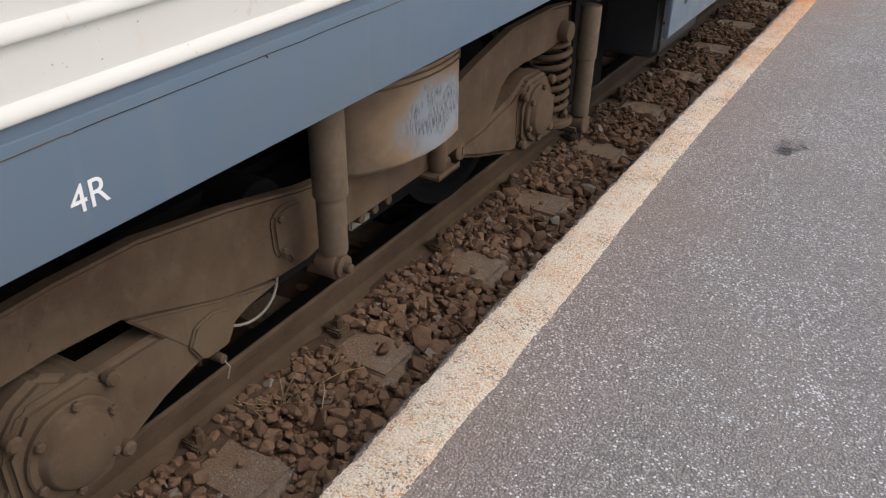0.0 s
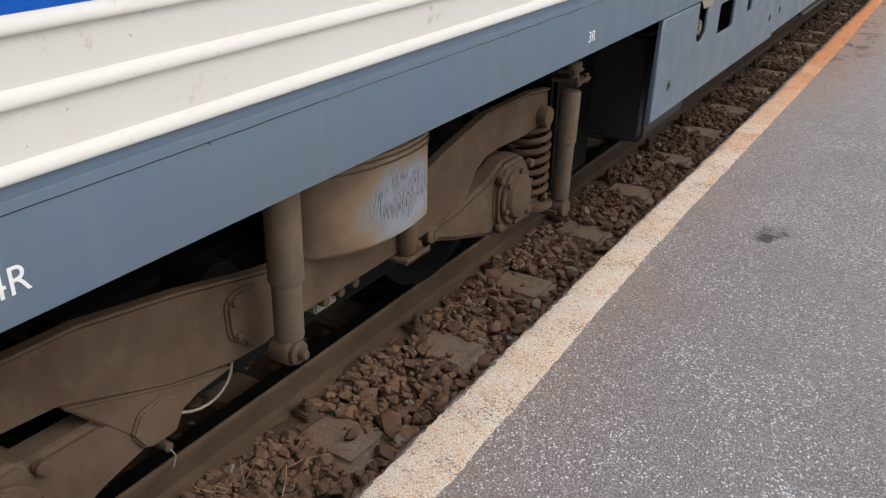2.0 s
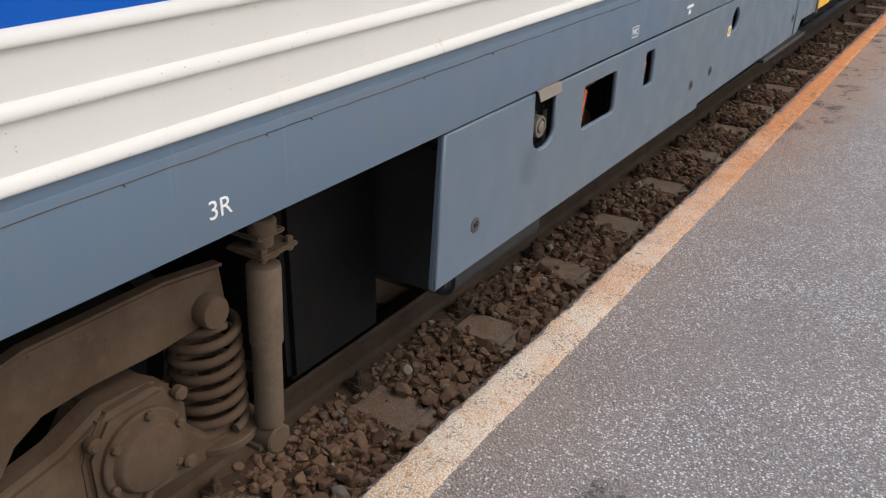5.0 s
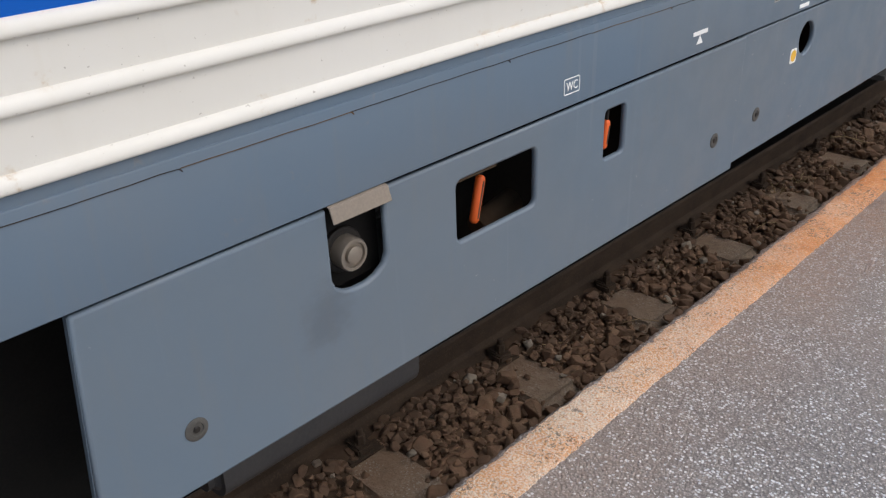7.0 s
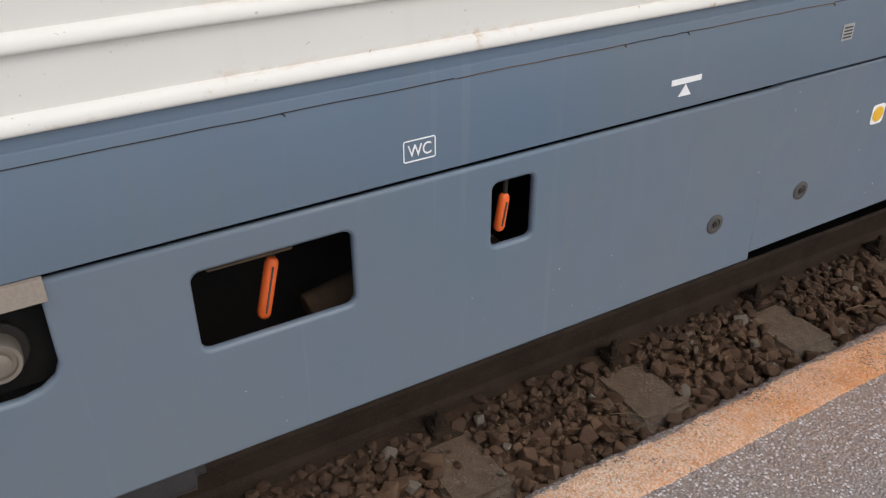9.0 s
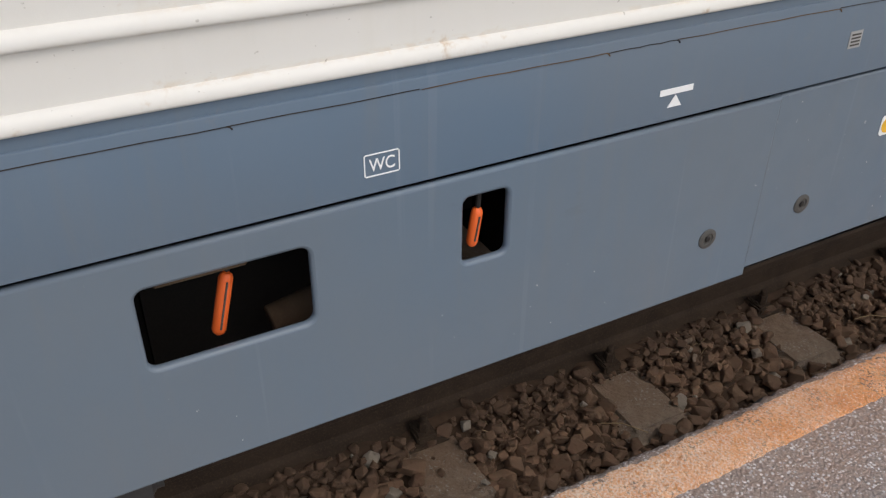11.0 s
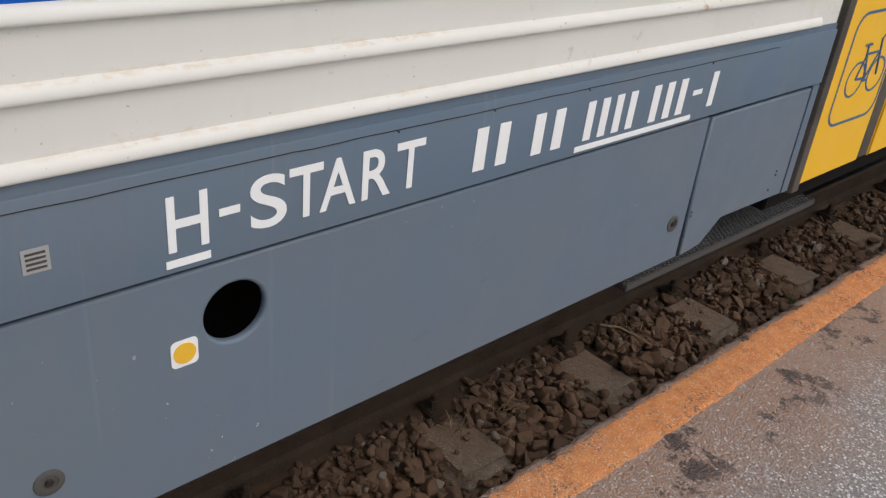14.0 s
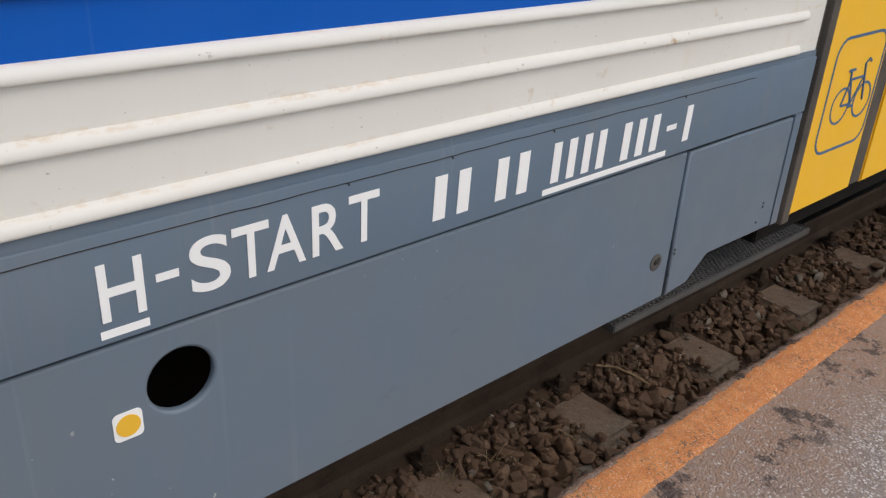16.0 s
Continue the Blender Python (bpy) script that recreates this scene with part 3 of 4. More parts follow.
def build_rail(x, name):
    """A flat-bottomed rail, its cut run along the track."""
    half = [(0.07, 0.0), (0.07, 0.011), (0.02, 0.028), (0.0085, 0.045), (0.0085, 0.105), (0.018, 0.115), (0.035, 0.124), (0.036, 0.150), (0.028, 0.159)]
    cut = [(x + dx, RAIL_TOP - 0.159 + dz) for dx, dz in half] + [(x - dx, RAIL_TOP - 0.159 + dz) for dx, dz in half[::-1]]
    rail = tagged(part(name, prism(cut, Y0, Y1, "y", 0.002, 1), RAIL), "rust-brown flat-bottomed rail under the railcar", "rail", kind="structure")
    crown = [(x - 0.0335, RAIL_TOP - 0.004), (x + 0.0290, RAIL_TOP - 0.004), (x + 0.0265, RAIL_TOP + 0.0006), (x + 0.014, RAIL_TOP + 0.0016), (x - 0.014, RAIL_TOP + 0.0016), (x - 0.030, RAIL_TOP + 0.0006)]
    part("running_surface", prism(crown, Y0, Y1, "y"), POLISHED, rail, "polished steel running surface")


def build_sleepers():
    """Old concrete sleepers with bolted rail clips."""
    axis = RAIL_X - 0.7525
    base = None
    for i, y in enumerate(SLEEPERS):
        if base is None:
            base = thing("sleeper", "dust-covered concrete sleeper bedded in ballast", "sleeper", (0, y, 0), "sleepers of the track")
            half = 1.175
            bm = bmesh.new()
            lo = [(axis - half, -0.15), (axis + half, -0.15), (axis + half, 0.15), (axis - half, 0.15)]
            vs = [bm.verts.new((*p, -0.60)) for p in lo]
            ts = [bm.verts.new((axis + (p[0] - axis) * 0.975, p[1] * 0.78, SLEEPER_TOP)) for p in lo]
            bm.faces.new(vs[::-1]), bm.faces.new(ts)
            for k in range(4):
                bm.faces.new((vs[k], vs[(k + 1) % 4], ts[(k + 1) % 4], ts[k]))
            bmesh.ops.recalc_face_normals(bm, faces=bm.faces)
            soften(bm, 0.03, 3)
            bmesh.ops.subdivide_edges(bm, edges=[e for e in bm.edges if e.calc_length() > 0.2], cuts=24, use_grid_fill=True)
            for v in bm.verts:
                n = noise.noise(v.co * 7) * 0.012 + noise.noise(v.co * 26) * 0.007
                v.co += Vector((n, n * 0.6, n * 0.5))
            part("block", smooth(bm, 50), SLEEPER, base)
            for rx in (RAIL_X, RAIL_X - 1.505):
                plate = part("tie_plate", box((rx - 0.13, -0.07, SLEEPER_TOP - 0.004), (rx + 0.13, 0.07, SLEEPER_TOP + 0.012), 0.004), RAIL, base, "rusty steel tie plate")
                for s in (-1, 1):
                    clip = box((rx + s * 0.062 - 0.0, -0.032, SLEEPER_TOP + 0.012), (rx + s * 0.125, 0.032, SLEEPER_TOP + 0.042), 0.006)
                    box((rx + s * 0.05, -0.028, SLEEPER_TOP + 0.034), (rx + s * 0.10, 0.028, SLEEPER_TOP + 0.05), 0.005, clip)
                    part("rail_clip", clip, RAIL, plate)
                    part("clip_bolt", merge(rod((rx + s * 0.095, 0, SLEEPER_TOP + 0.04), (rx + s * 0.095, 0, SLEEPER_TOP + 0.078), 0.018, 6), rod((rx + s * 0.095, 0, SLEEPER_TOP + 0.07), (rx + s * 0.095, 0, SLEEPER_TOP + 0.098), 0.011, 10)), RAIL, plate)
        else:
            copy_thing(base, pose(0, y, 0, 0, 0, random.uniform(-0.7, 0.7)))


def stone_shapes(count, seed):
    """Broken rock: hulls of random points."""
    rng = random.Random(seed)
    out = []
    for _ in range(count):
        bm = bmesh.new()
        size = (rng.uniform(0.75, 1.15), rng.uniform(0.6, 0.95), rng.uniform(0.45, 0.8))
        for _ in range(15):
            v = [rng.uniform(-1, 1) for _ in range(3)]
            k = rng.randrange(3)
            v[k] = math.copysign(rng.uniform(0.7, 1.0), v[k])
            n = math.sqrt(sum(p * p for p in v))
            v = [p * (0.45 + 0.55 / n) for p in v]
            bm.verts.new([p * s for p, s in zip(v, size)])
        bmesh.ops.convex_hull(bm, input=bm.verts)
        bmesh.ops.delete(bm, geom=[v for v in bm.verts if not v.link_faces], context="VERTS")
        bmesh.ops.bevel(bm, geom=bm.edges[:], offset=0.06, segments=1, affect="EDGES")
        bmesh.ops.triangulate(bm, faces=bm.faces)
        bm.verts.index_update()
        out.append((np.array([v.co[:] for v in bm.verts]), np.array([[v.index for v in f.verts] for f in bm.faces])))
        bm.free()
    return out


def build_ballast():
    """A bed of soil with broken stone upon it: the stones of one stretch are pieces, the rest is joined."""
    bm = bmesh.new()
    cut = [(-4.2, -0.462), (-1.60, -0.450), (-1.47, -0.402), (-1.425, -0.405), (-1.36, -0.432), (-1.26, -0.452), (-1.10, -0.460), (-0.70, -0.464)]
    rows = []
    for j in range(int((Y1 - Y0) / 0.05) + 1):
        y = Y0 + j * 0.05
        rows.append([bm.verts.new((x, y, z + noise.noise((x * 9, y * 7, 4.0)) * 0.012 * (-3.0 < x < -0.8))) for x, z in cut])
    for u, v in zip(rows, rows[1:]):
        for k in range(len(cut) - 1):
            bm.faces.new((u[k], u[k + 1], v[k + 1], v[k]))
    bmesh.ops.recalc_face_normals(bm, faces=bm.faces)
    smooth(bm, 80)
    bed = tagged(part("ballast", bm, SOIL), "bed of broken brown-grey ballast stone with rust dust", "ballast", kind="structure")
    shapes = stone_shapes(36, 5)
    rng = random.Random(11)
    places = []

    def lay(x0, x1, y0, y1, pitch, zmin, zmax, size):
        ny, nx = int((y1 - y0) / pitch), max(1, int((x1 - x0) / pitch))
        for j in range(ny):
            for i in range(nx):
                x = x0 + (i + rng.uniform(0.05, 0.95)) * (x1 - x0) / nx
                y = y0 + (j + rng.uniform(0.05, 0.95)) * pitch
                on = min(abs(y - s) for s in SLEEPERS) < 0.105 and x < RAIL_X - 0.7525 + 1.15
                off = min(abs(y - s) for s in SLEEPERS)
                few = 0.22 if off > 0.085 else 0.30 if x < -1.36 else 0.015
                if on and not (rng.random() < few and zmax > -0.43):
                    continue
                if abs(x - RAIL_X) < 0.05:
                    continue
                r = size * rng.choice((0.5, 0.65, 0.85, 0.95, 1.05, 1.2, 1.35))
                z = SLEEPER_TOP + r * 0.6 if on else rng.uniform(zmin, zmax) - 0.014
                places.append((x, y, z, r))

    lay(-1.42, -0.74, -1.5, 11.5, 0.042, -0.475, -0.445, 0.036)
    lay(-1.42, -0.74, -1.5, 11.5, 0.048, -0.442, -0.408, 0.034)
    lay(-1.42, -0.74, -1.5, 11.5, 0.050, -0.450, -0.412, 0.017)
    lay(-1.43, -1.20, -1.5, 11.5, 0.034, -0.412, -0.388, 0.015)
    lay(-1.42, -1.24, -1.5, 11.5, 0.046, -0.412, -0.385, 0.028)
    lay(-1.42, -0.74, -1.5, 11.5, 0.030, -0.446, -0.424, 0.011)
    lay(-1.450, -1.32, -1.5, 11.5, 0.030, -0.402, -0.380, 0.021)
    lay(-3.0, -1.60, -1.5, 11.5, 0.075, -0.47, -0.43, 0.035)
    lay(-1.42, -0.76, Y0, -1.5, 0.06, -0.46, -0.42, 0.034)
    lay(-1.42, -0.76, 11.5, Y1, 0.06, -0.46, -0.42, 0.034)
    near, rest = [], []
    for p in places:
        (near if 1.0 < p[1] < 1.72 and p[0] > -1.36 and p[2] > -0.46 and len(near) < 290 else rest).append(p)
    verts, faces, base = [], [], 0
    for x, y, z, r in rest:
        v, f = shapes[rng.randrange(len(shapes))]
        turn = np.array(Euler((rng.uniform(-0.5, 0.5), rng.uniform(-0.5, 0.5), rng.uniform(0, 6.28))).to_matrix())
        verts.append((v * r) @ turn.T + (x, y, z))
        faces.append(f + base)
        base += len(v)
    data = bpy.data.meshes.new("stones")
    data.from_pydata(np.concatenate(verts).tolist(), [], np.concatenate(faces).tolist())
    tagged(part_data("stones", data, ROCKS, bed), "broken brown-grey ballast stones", kind="stuff")
    meshes = []
    for v, f in shapes:
        d = bpy.data.meshes.new("stone")
        d.from_pydata(v.tolist(), [], f.tolist())
        d.materials.append(ROCK)
        meshes.append(d)
    for x, y, z, r in near:
        ob = new("stone", rng.choice(meshes))
        ob.parent = bed
        ob.matrix_basis = Matrix.LocRotScale((x, y, z), Euler((rng.uniform(-0.5, 0.5), rng.uniform(-0.5, 0.5), rng.uniform(0, 6.28))), (r, r, r))


# ---- the railcar ----
def build_car():
    car = thing("railcar", "white, blue and grey railcar standing at the platform", "railcar", (CAR_X - 1.39, 2.0, 0.74))

    def add(name, bm, mat, parent=None, label=""):
        ob = part(name, bm, mat, parent or car, label)
        if ob.parent is car:
            ob.matrix_parent_inverse = car.matrix_basis.inverted()
        return ob

    def add_data(name, data, mat, parent=None, label=""):
        bm = bmesh.new()
        bm.from_mesh(data)
        return add(name, bm, mat, parent, label)

    end = 7.675
    far = CAR_X - 2.78
    # shell: sill, upper rim of the sill, white wall, blue wall, the far side, floor, roof
    stations = (-8.0, -4.0, -1.5, 0.9, 2.0, 3.0, 4.0, 4.5, 5.0, 5.5, 5.9, 6.4, 6.8, 7.2, end)

    def settled(y, z):
        """The side hangs a little towards the door: its rails fall, the more the higher they lie."""
        return z + float(np.interp(y, (0.9, 4.0, 5.9, 6.8, 7.7), (0.0, -0.003, -0.0160, -0.0235, -0.0310))) * max(0.0, (z - 0.75) / 0.19)

    def run(cut, last=end, taper=None):
        """A rolled section along the side: the same cut, in (x, z), at every station up to last."""
        bm, rings = bmesh.new(), []
        for y in [q for q in stations if q < last - 0.02] + [last]:
            rings.append([bm.verts.new((x, y + (taper(x) if taper and y == last else 0.0), settled(y, z))) for x, z in cut])
        n = len(cut)
        for u, v in zip(rings, rings[1:]):
            for k in range(n):
                bm.faces.new((u[k], u[(k + 1) % n], v[(k + 1) % n], v[k]))
        bm.faces.new(rings[0]), bm.faces.new(rings[-1][::-1])
        bmesh.ops.recalc_face_normals(bm, faces=bm.faces)
        return bm

    sill = run([(CAR_X - 0.05, 0.737), (CAR_X - 0.001, 0.737), (CAR_X, 0.7385), (CAR_X, 0.9345), (CAR_X - 0.0008, 0.9366), (CAR_X - 0.0026, 0.9378), (CAR_X - 0.0050, 0.9382), (CAR_X - 0.0060, 0.9575), (CAR_X - 0.05, 0.9575)])
    for v in sill.verts:   # the lower rim rises beside the skirt
        if v.co.z < 0.75:
            v.co.z += float(np.interp(v.co.y, (1.0, 4.2), (0.0, 0.012)))
    add("sill", smooth(sill, 25), SILL, label="blue-grey steel sill with a welded seam")
    face = CAR_X - 0.0100
    PAINT = 1.1975             # where white meets blue
    add("white_wall", run([(face - 0.048, 0.9577), (face, 0.9577), (face, PAINT), (face - 0.048, PAINT)]), WHITE, label="cream-white corrugated side wall")
    add("blue_wall", run([(face - 0.048, PAINT + 0.0002), (face + 0.0001, PAINT + 0.0002), (face + 0.0001, 2.9), (face - 0.048, 2.9)]), BLUE, label="bright blue side wall")
    for k, (z, mat) in enumerate(((0.958, WHITE), (1.066, WHITE), (1.1695, WHITE), (1.279, BLUE), (1.385, BLUE), (1.491, BLUE))):
        bulge = [(-0.001, -0.002), (0.0025, -0.0008), (0.0080, 0.0004), (0.0115, 0.0022), (0.0131, 0.0050), (0.0134, 0.0085), (0.0127, 0.0130), (0.0112, 0.0175), (0.0090, 0.0215), (0.0060, 0.0250), (0.0022, 0.0276), (-0.001, 0.0285)]
        e = (7.572, 7.582, 7.60)[min(k, 2)]
        add("ridge", smooth(run([(face + dx, z + dz) for dx, dz in bulge], e, lambda x: -0.7 * max(0.0, x - face)), 50), mat, label="pressed bead of the side wall")
    # unseen far wall, drawn down near the rails to keep light out
    add("far_side", box((far, -8.0, -0.25), (far + 0.06, 16.0, 2.9)), GREY, label="plain far side wall, extended down to block light under the car")
    # the floor's black colour carries the shade under the car
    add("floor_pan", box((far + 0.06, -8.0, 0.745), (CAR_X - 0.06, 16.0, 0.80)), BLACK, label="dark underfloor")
    add("roof", prism([(far, 2.9), (CAR_X - 0.012, 2.9), (CAR_X - 0.3, 3.3), (CAR_X - 1.39, 3.5), (far + 0.3, 3.3)], -8.0, 16.0, "y"), BLUE, label="plain roof")
    # weld beads along the seam of the sill
    y = -1.5
    while y < 7.25:
        n = random.uniform(0.12, 0.5)
        bead = [(CAR_X + 0.0002, y + n * f, settled(y + n * f, 0.9170) + random.uniform(-0.0010, 0.0010)) for f in (0, 0.15, 0.3, 0.45, 0.6, 0.75, 0.9, 1)]
        seam = tube(bead, 0.0010, 5)
        if random.random() < 0.5:
            q = bead[-1]
            merge(seam, tube([q, (q[0], q[1] + 0.004, q[2] - 0.002), (q[0], q[1] + 0.007, q[2] - 0.006)], 0.0014, 5))
        add("seam", seam, SEAM if random.random() < 0.6 else RUST_SEAM, label="thin dark sealant seam")
        y += n + random.uniform(-0.002, 0.004)

    # skirt panels
    notch = [(3.604, 0.7385), (3.604, 0.585), (3.612, 0.566), (3.632, 0.552), (3.655, 0.546), (3.690, 0.546), (3.718, 0.553), (3.742, 0.570), (3.751, 0.592), (3.751, 0.7385)]
    one = add_data("skirt_panel", sheet_metal([[(3.056, 0.290), (5.284, 0.294), (5.284, 0.7385)] + notch[::-1] + [(3.096, 0.7385)],
                                              rounded(3.964, 0.529, 4.243, 0.680, 0.018), rounded(4.529, 0.557, 4.622, 0.693, 0.014)], CAR_X, 0.018, 0.007), GREY, label="blue-grey skirt panel with three openings")
    two = add_data("skirt_panel", sheet_metal([[(5.268, 0.308), (7.116, 0.328), (7.116, 0.7385), (5.268, 0.7385)], circle(5.758, 0.638, 0.0565)], CAR_X - 0.0070, 0.018, 0.006), GREY, label="blue-grey skirt panel with a round port")
    three = add_data("skirt_panel", sheet_metal([[(7.121, 0.330), (7.215, 0.340), (7.298, 0.404), (7.628, 0.400), (7.628, 0.7385), (7.121, 0.7385)]], CAR_X - 0.001, 0.018, 0.006), GREY, label="blue-grey skirt panel with a stepped lower rim")
    add("end_post", box((CAR_X - 0.03, 7.632, 0.398), (CAR_X - 0.001, end, 0.7475), 0.003), SILL, label="blue-grey post beside the door")
    for y, z, n in ((7.128, 0.455, 2), (7.118, 0.395, 1), (7.560, 0.480, 2), (7.540, 0.435, 1)):
        for k in range(n):
            add("rivet_hole", rod((CAR_X - 0.001, y, z + 0.012 * k), (CAR_X + 0.0012, y, z + 0.012 * k), 0.0035, 8, 0.0005), RUBBER, three)
    fold = box((CAR_X - 0.024, 3.0, 0.293), (CAR_X - 0.008, 3.004, 0.735), 0.0015)
    for v in fold.verts:   # the fold follows the panel's raked end
        v.co.y += 0.0545 + 0.0895 * (v.co.z - 0.290)
    add("edge_fold", fold, GREY, one, "folded end of the skirt panel")
    for y, z, panel in ((3.262, 0.422, one), (5.141, 0.436, one), (5.433, 0.443, two), (7.056, 0.449, two)):
        x = panel is one and CAR_X or CAR_X - 0.0070
        add("lock_washer", lathe([(0, 0.024), (0.002, 0.024), (0.0035, 0.021), (0.0035, 0.014), (0.001, 0.013)], (x - 0.0005, y, z), (x + 0.01, y, z)), STEEL, panel, "worn square-key lock")
        add("lock_bolt", rod((x, y, z), (x + 0.004, y, z), 0.0075, 6), GRIME_DARK, panel)

    add("panel_joint", box((CAR_X - 0.0080, 5.2835, 0.312), (CAR_X - 0.0058, 5.2875, 0.730), 0.0005), SEAM, two, "dark joint between the skirt panels")
    # behind the openings; black sheets stand in for the shade there
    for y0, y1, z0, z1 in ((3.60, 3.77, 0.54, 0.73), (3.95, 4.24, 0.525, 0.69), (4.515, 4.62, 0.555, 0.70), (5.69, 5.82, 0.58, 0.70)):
        add("recess_shade", box((CAR_X - 0.35, y0 - 0.12, z0 - 0.1), (CAR_X - 0.33, y1 + 0.12, z1 + 0.02)), BLACK)
    cap = add("filler_cap", lathe([(0, 0.036), (0.03, 0.036), (0.034, 0.034), (0.034, 0.028), (0.028, 0.027), (0.028, 0.020), (0.036, 0.019), (0.038, 0.014), (0.038, 0.0)], (CAR_X - 0.045, 3.672, 0.613), (CAR_X, 3.672, 0.613)), CHROME, label="round metal filler cap")
    add("filler_neck", rod((CAR_X - 0.25, 3.672, 0.613), (CAR_X - 0.045, 3.672, 0.613), 0.05, 24), GRIME_DARK, cap)
    # black sheet in place of the shade around the filler neck
    add("filler_shade", box((CAR_X - 0.062, 3.595, 0.53), (CAR_X - 0.058, 3.775, 0.727)), BLACK, cap)
    flap = prism([(CAR_X - 0.004, 0.746), (CAR_X + 0.006, 0.744), (CAR_X + 0.016, 0.712), (CAR_X + 0.013, 0.711), (CAR_X + 0.003, 0.740)], 3.608, 3.760, "y", 0.001, 1)
    add("filler_flap", flap, BEIGE, label="bent beige rain flap over the filler")
    for x, y, z0, z1, tilt, w in ((-0.95, 4.106, 0.512, 0.632, 0.030, 0.0125), (-0.905, 4.566, 0.576, 0.655, 0.012, 0.011)):
        n = z1 - z0
        hose = lathe([(0, w * 0.5), (0.004, w * 0.85), (0.010, w), (n - 0.010, w), (n - 0.004, w * 0.85), (n, w * 0.5)], (x, y - tilt / 2, z0), (x, y + tilt / 2, z1), 18)
        h = add("orange_hose", hose, ORANGE, label="orange plastic-sleeved hose end")
        add("hose_rib", tube([(x + w, y - tilt * 0.4, z0 + 0.015), (x + w, y + tilt * 0.35, z1 - 0.015)], 0.002, 6), RUBBER, h)
        add("hose_rod", rod((x, y + tilt / 2, z1 - 0.002), (x, y + tilt * 0.8, z1 + 0.07), 0.005, 8), GRIME_DARK, h)
    add("hose_bracket", box((CAR_X - 0.10, 4.00, 0.648), (CAR_X - 0.045, 4.15, 0.656), 0.002), GRIME, label="brown bracket above the hose")
    add("inner_pipe", rod((CAR_X - 0.17, 4.21, 0.425), (CAR_X - 0.17, 4.36, 0.455), 0.035, 18), GRIME, label="dusty pipe behind the opening")

    # tank under the first panel
    wall = [(-2.0, 0.62), (-2.0, 0.094)] + [(-1.055 + 0.055 * math.sin(radians(a)), 0.149 - 0.055 * math.cos(radians(a))) for a in range(0, 91, 15)] + [(-1.0, 0.62)]
    tank = add("tank", smooth(prism(wall, 3.33, 3.957, "y", 0.025, 3), 40), TANK, label="black underslung tank")
    add("tank_flange", box((-1.002, 3.36, 0.262), (-0.988, 3.93, 0.274), 0.003), GRIME_DARK, tank)
    for y, z, r in ((3.625, 0.205, 0.012), (3.87, 0.222, 0.010)):
        add("drain_plug", lathe([(0, r * 1.3), (0.003, r * 1.3), (0.005, r), (0.012, r), (0.014, r * 0.8)], (-1.001, y, z), (-0.9, y, z), 18), STEEL, tank, "dull steel screw plug")
    # added boxes that close the view behind the skirts with black
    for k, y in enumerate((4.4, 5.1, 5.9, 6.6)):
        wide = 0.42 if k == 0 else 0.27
        add("shade_box", box((-2.6, y - wide, 0.16 if k == 0 else 0.26), (-1.16, y + 0.27, 0.70), 0.02), BLACK, label="black box added to keep the space under the floor dark")

    # one more added box, darkening the gap between bogie and tank
    add("shade_box", box((-2.9, 2.84, -0.04), (-1.24, 3.27, 0.72), 0.02), BLACK, label="black box added to keep the space under the floor dark")
    # door
    door = add("door", box((CAR_X - 0.055, 7.748, 0.398), (CAR_X - 0.004, 8.150, 2.7), 0.006), YELLOW, label="yellow sliding door with a blue bicycle sign")
    add("door_leaf", box((CAR_X - 0.055, 8.236, 0.398), (CAR_X - 0.004, 8.90, 2.7), 0.006), YELLOW, door)
    add("door_rubber", box((CAR_X - 0.05, 8.1505, 0.40), (CAR_X - 0.008, 8.2355, 2.7), 0.006), RUBBER, door, "dark rubber door edge")
    pillar = prism([(CAR_X - 0.05, 7.677), (CAR_X - 0.014, 7.677), (CAR_X - 0.014, 7.690), (CAR_X + 0.004, 7.697), (CAR_X + 0.005, 7.728), (CAR_X + 0.001, 7.744), (CAR_X - 0.05, 7.745)], 0.385, 2.7, "z", 0.002, 1)
    add("door_frame", pillar, RUBBER, door, "grey-brown door frame profile")
    sx = CAR_X - 0.004
    add("sign_frame", ribbon(rounded(7.812, 0.580, 8.132, 0.935, 0.055), 0.009, sx, closed=True), SIGN_BLUE, door)
    bike = bmesh.new()
    strokes = [(circle(7.915, 0.722, 0.055, 26), True), (circle(8.058, 0.722, 0.055, 26), True)]
    strokes += [(q, False) for q in ([(7.915, 0.722), (7.980, 0.719)], [(7.980, 0.719), (8.030, 0.800)], [(8.030, 0.800), (7.946, 0.800)], [(7.946, 0.800), (7.980, 0.719)], [(7.915, 0.722), (7.946, 0.800)],
                                     [(7.943, 0.790), (7.937, 0.830)], [(7.913, 0.831), (7.960, 0.831)], [(8.058, 0.722), (8.022, 0.842), (8.042, 0.854), (8.058, 0.844)], [(7.964, 0.712), (7.996, 0.712)])]
    for k, (stroke, closed) in enumerate(strokes):   # each a hair above the last, as painted over it
        ribbon(stroke, 0.0075, sx, 0.0010 + 0.00025 * k, closed, bike)
    add("bicycle_sign", bike, SIGN_BLUE, door)
    # side wall beyond the door
    add("end_wall", box((CAR_X - 0.06, 8.92, 0.735), (CAR_X - 0.01, 16.0, 2.9), 0.003), WHITE, label="side wall beyond the door")
    add("end_skirt", box((CAR_X - 0.03, 8.95, 0.34), (CAR_X - 0.002, 16.0, 0.727), 0.004), GREY, label="skirt beyond the door")
    # the threshold's black colour carries the shade below the door
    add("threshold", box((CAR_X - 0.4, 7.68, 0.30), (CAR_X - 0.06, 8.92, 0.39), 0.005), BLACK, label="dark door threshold")

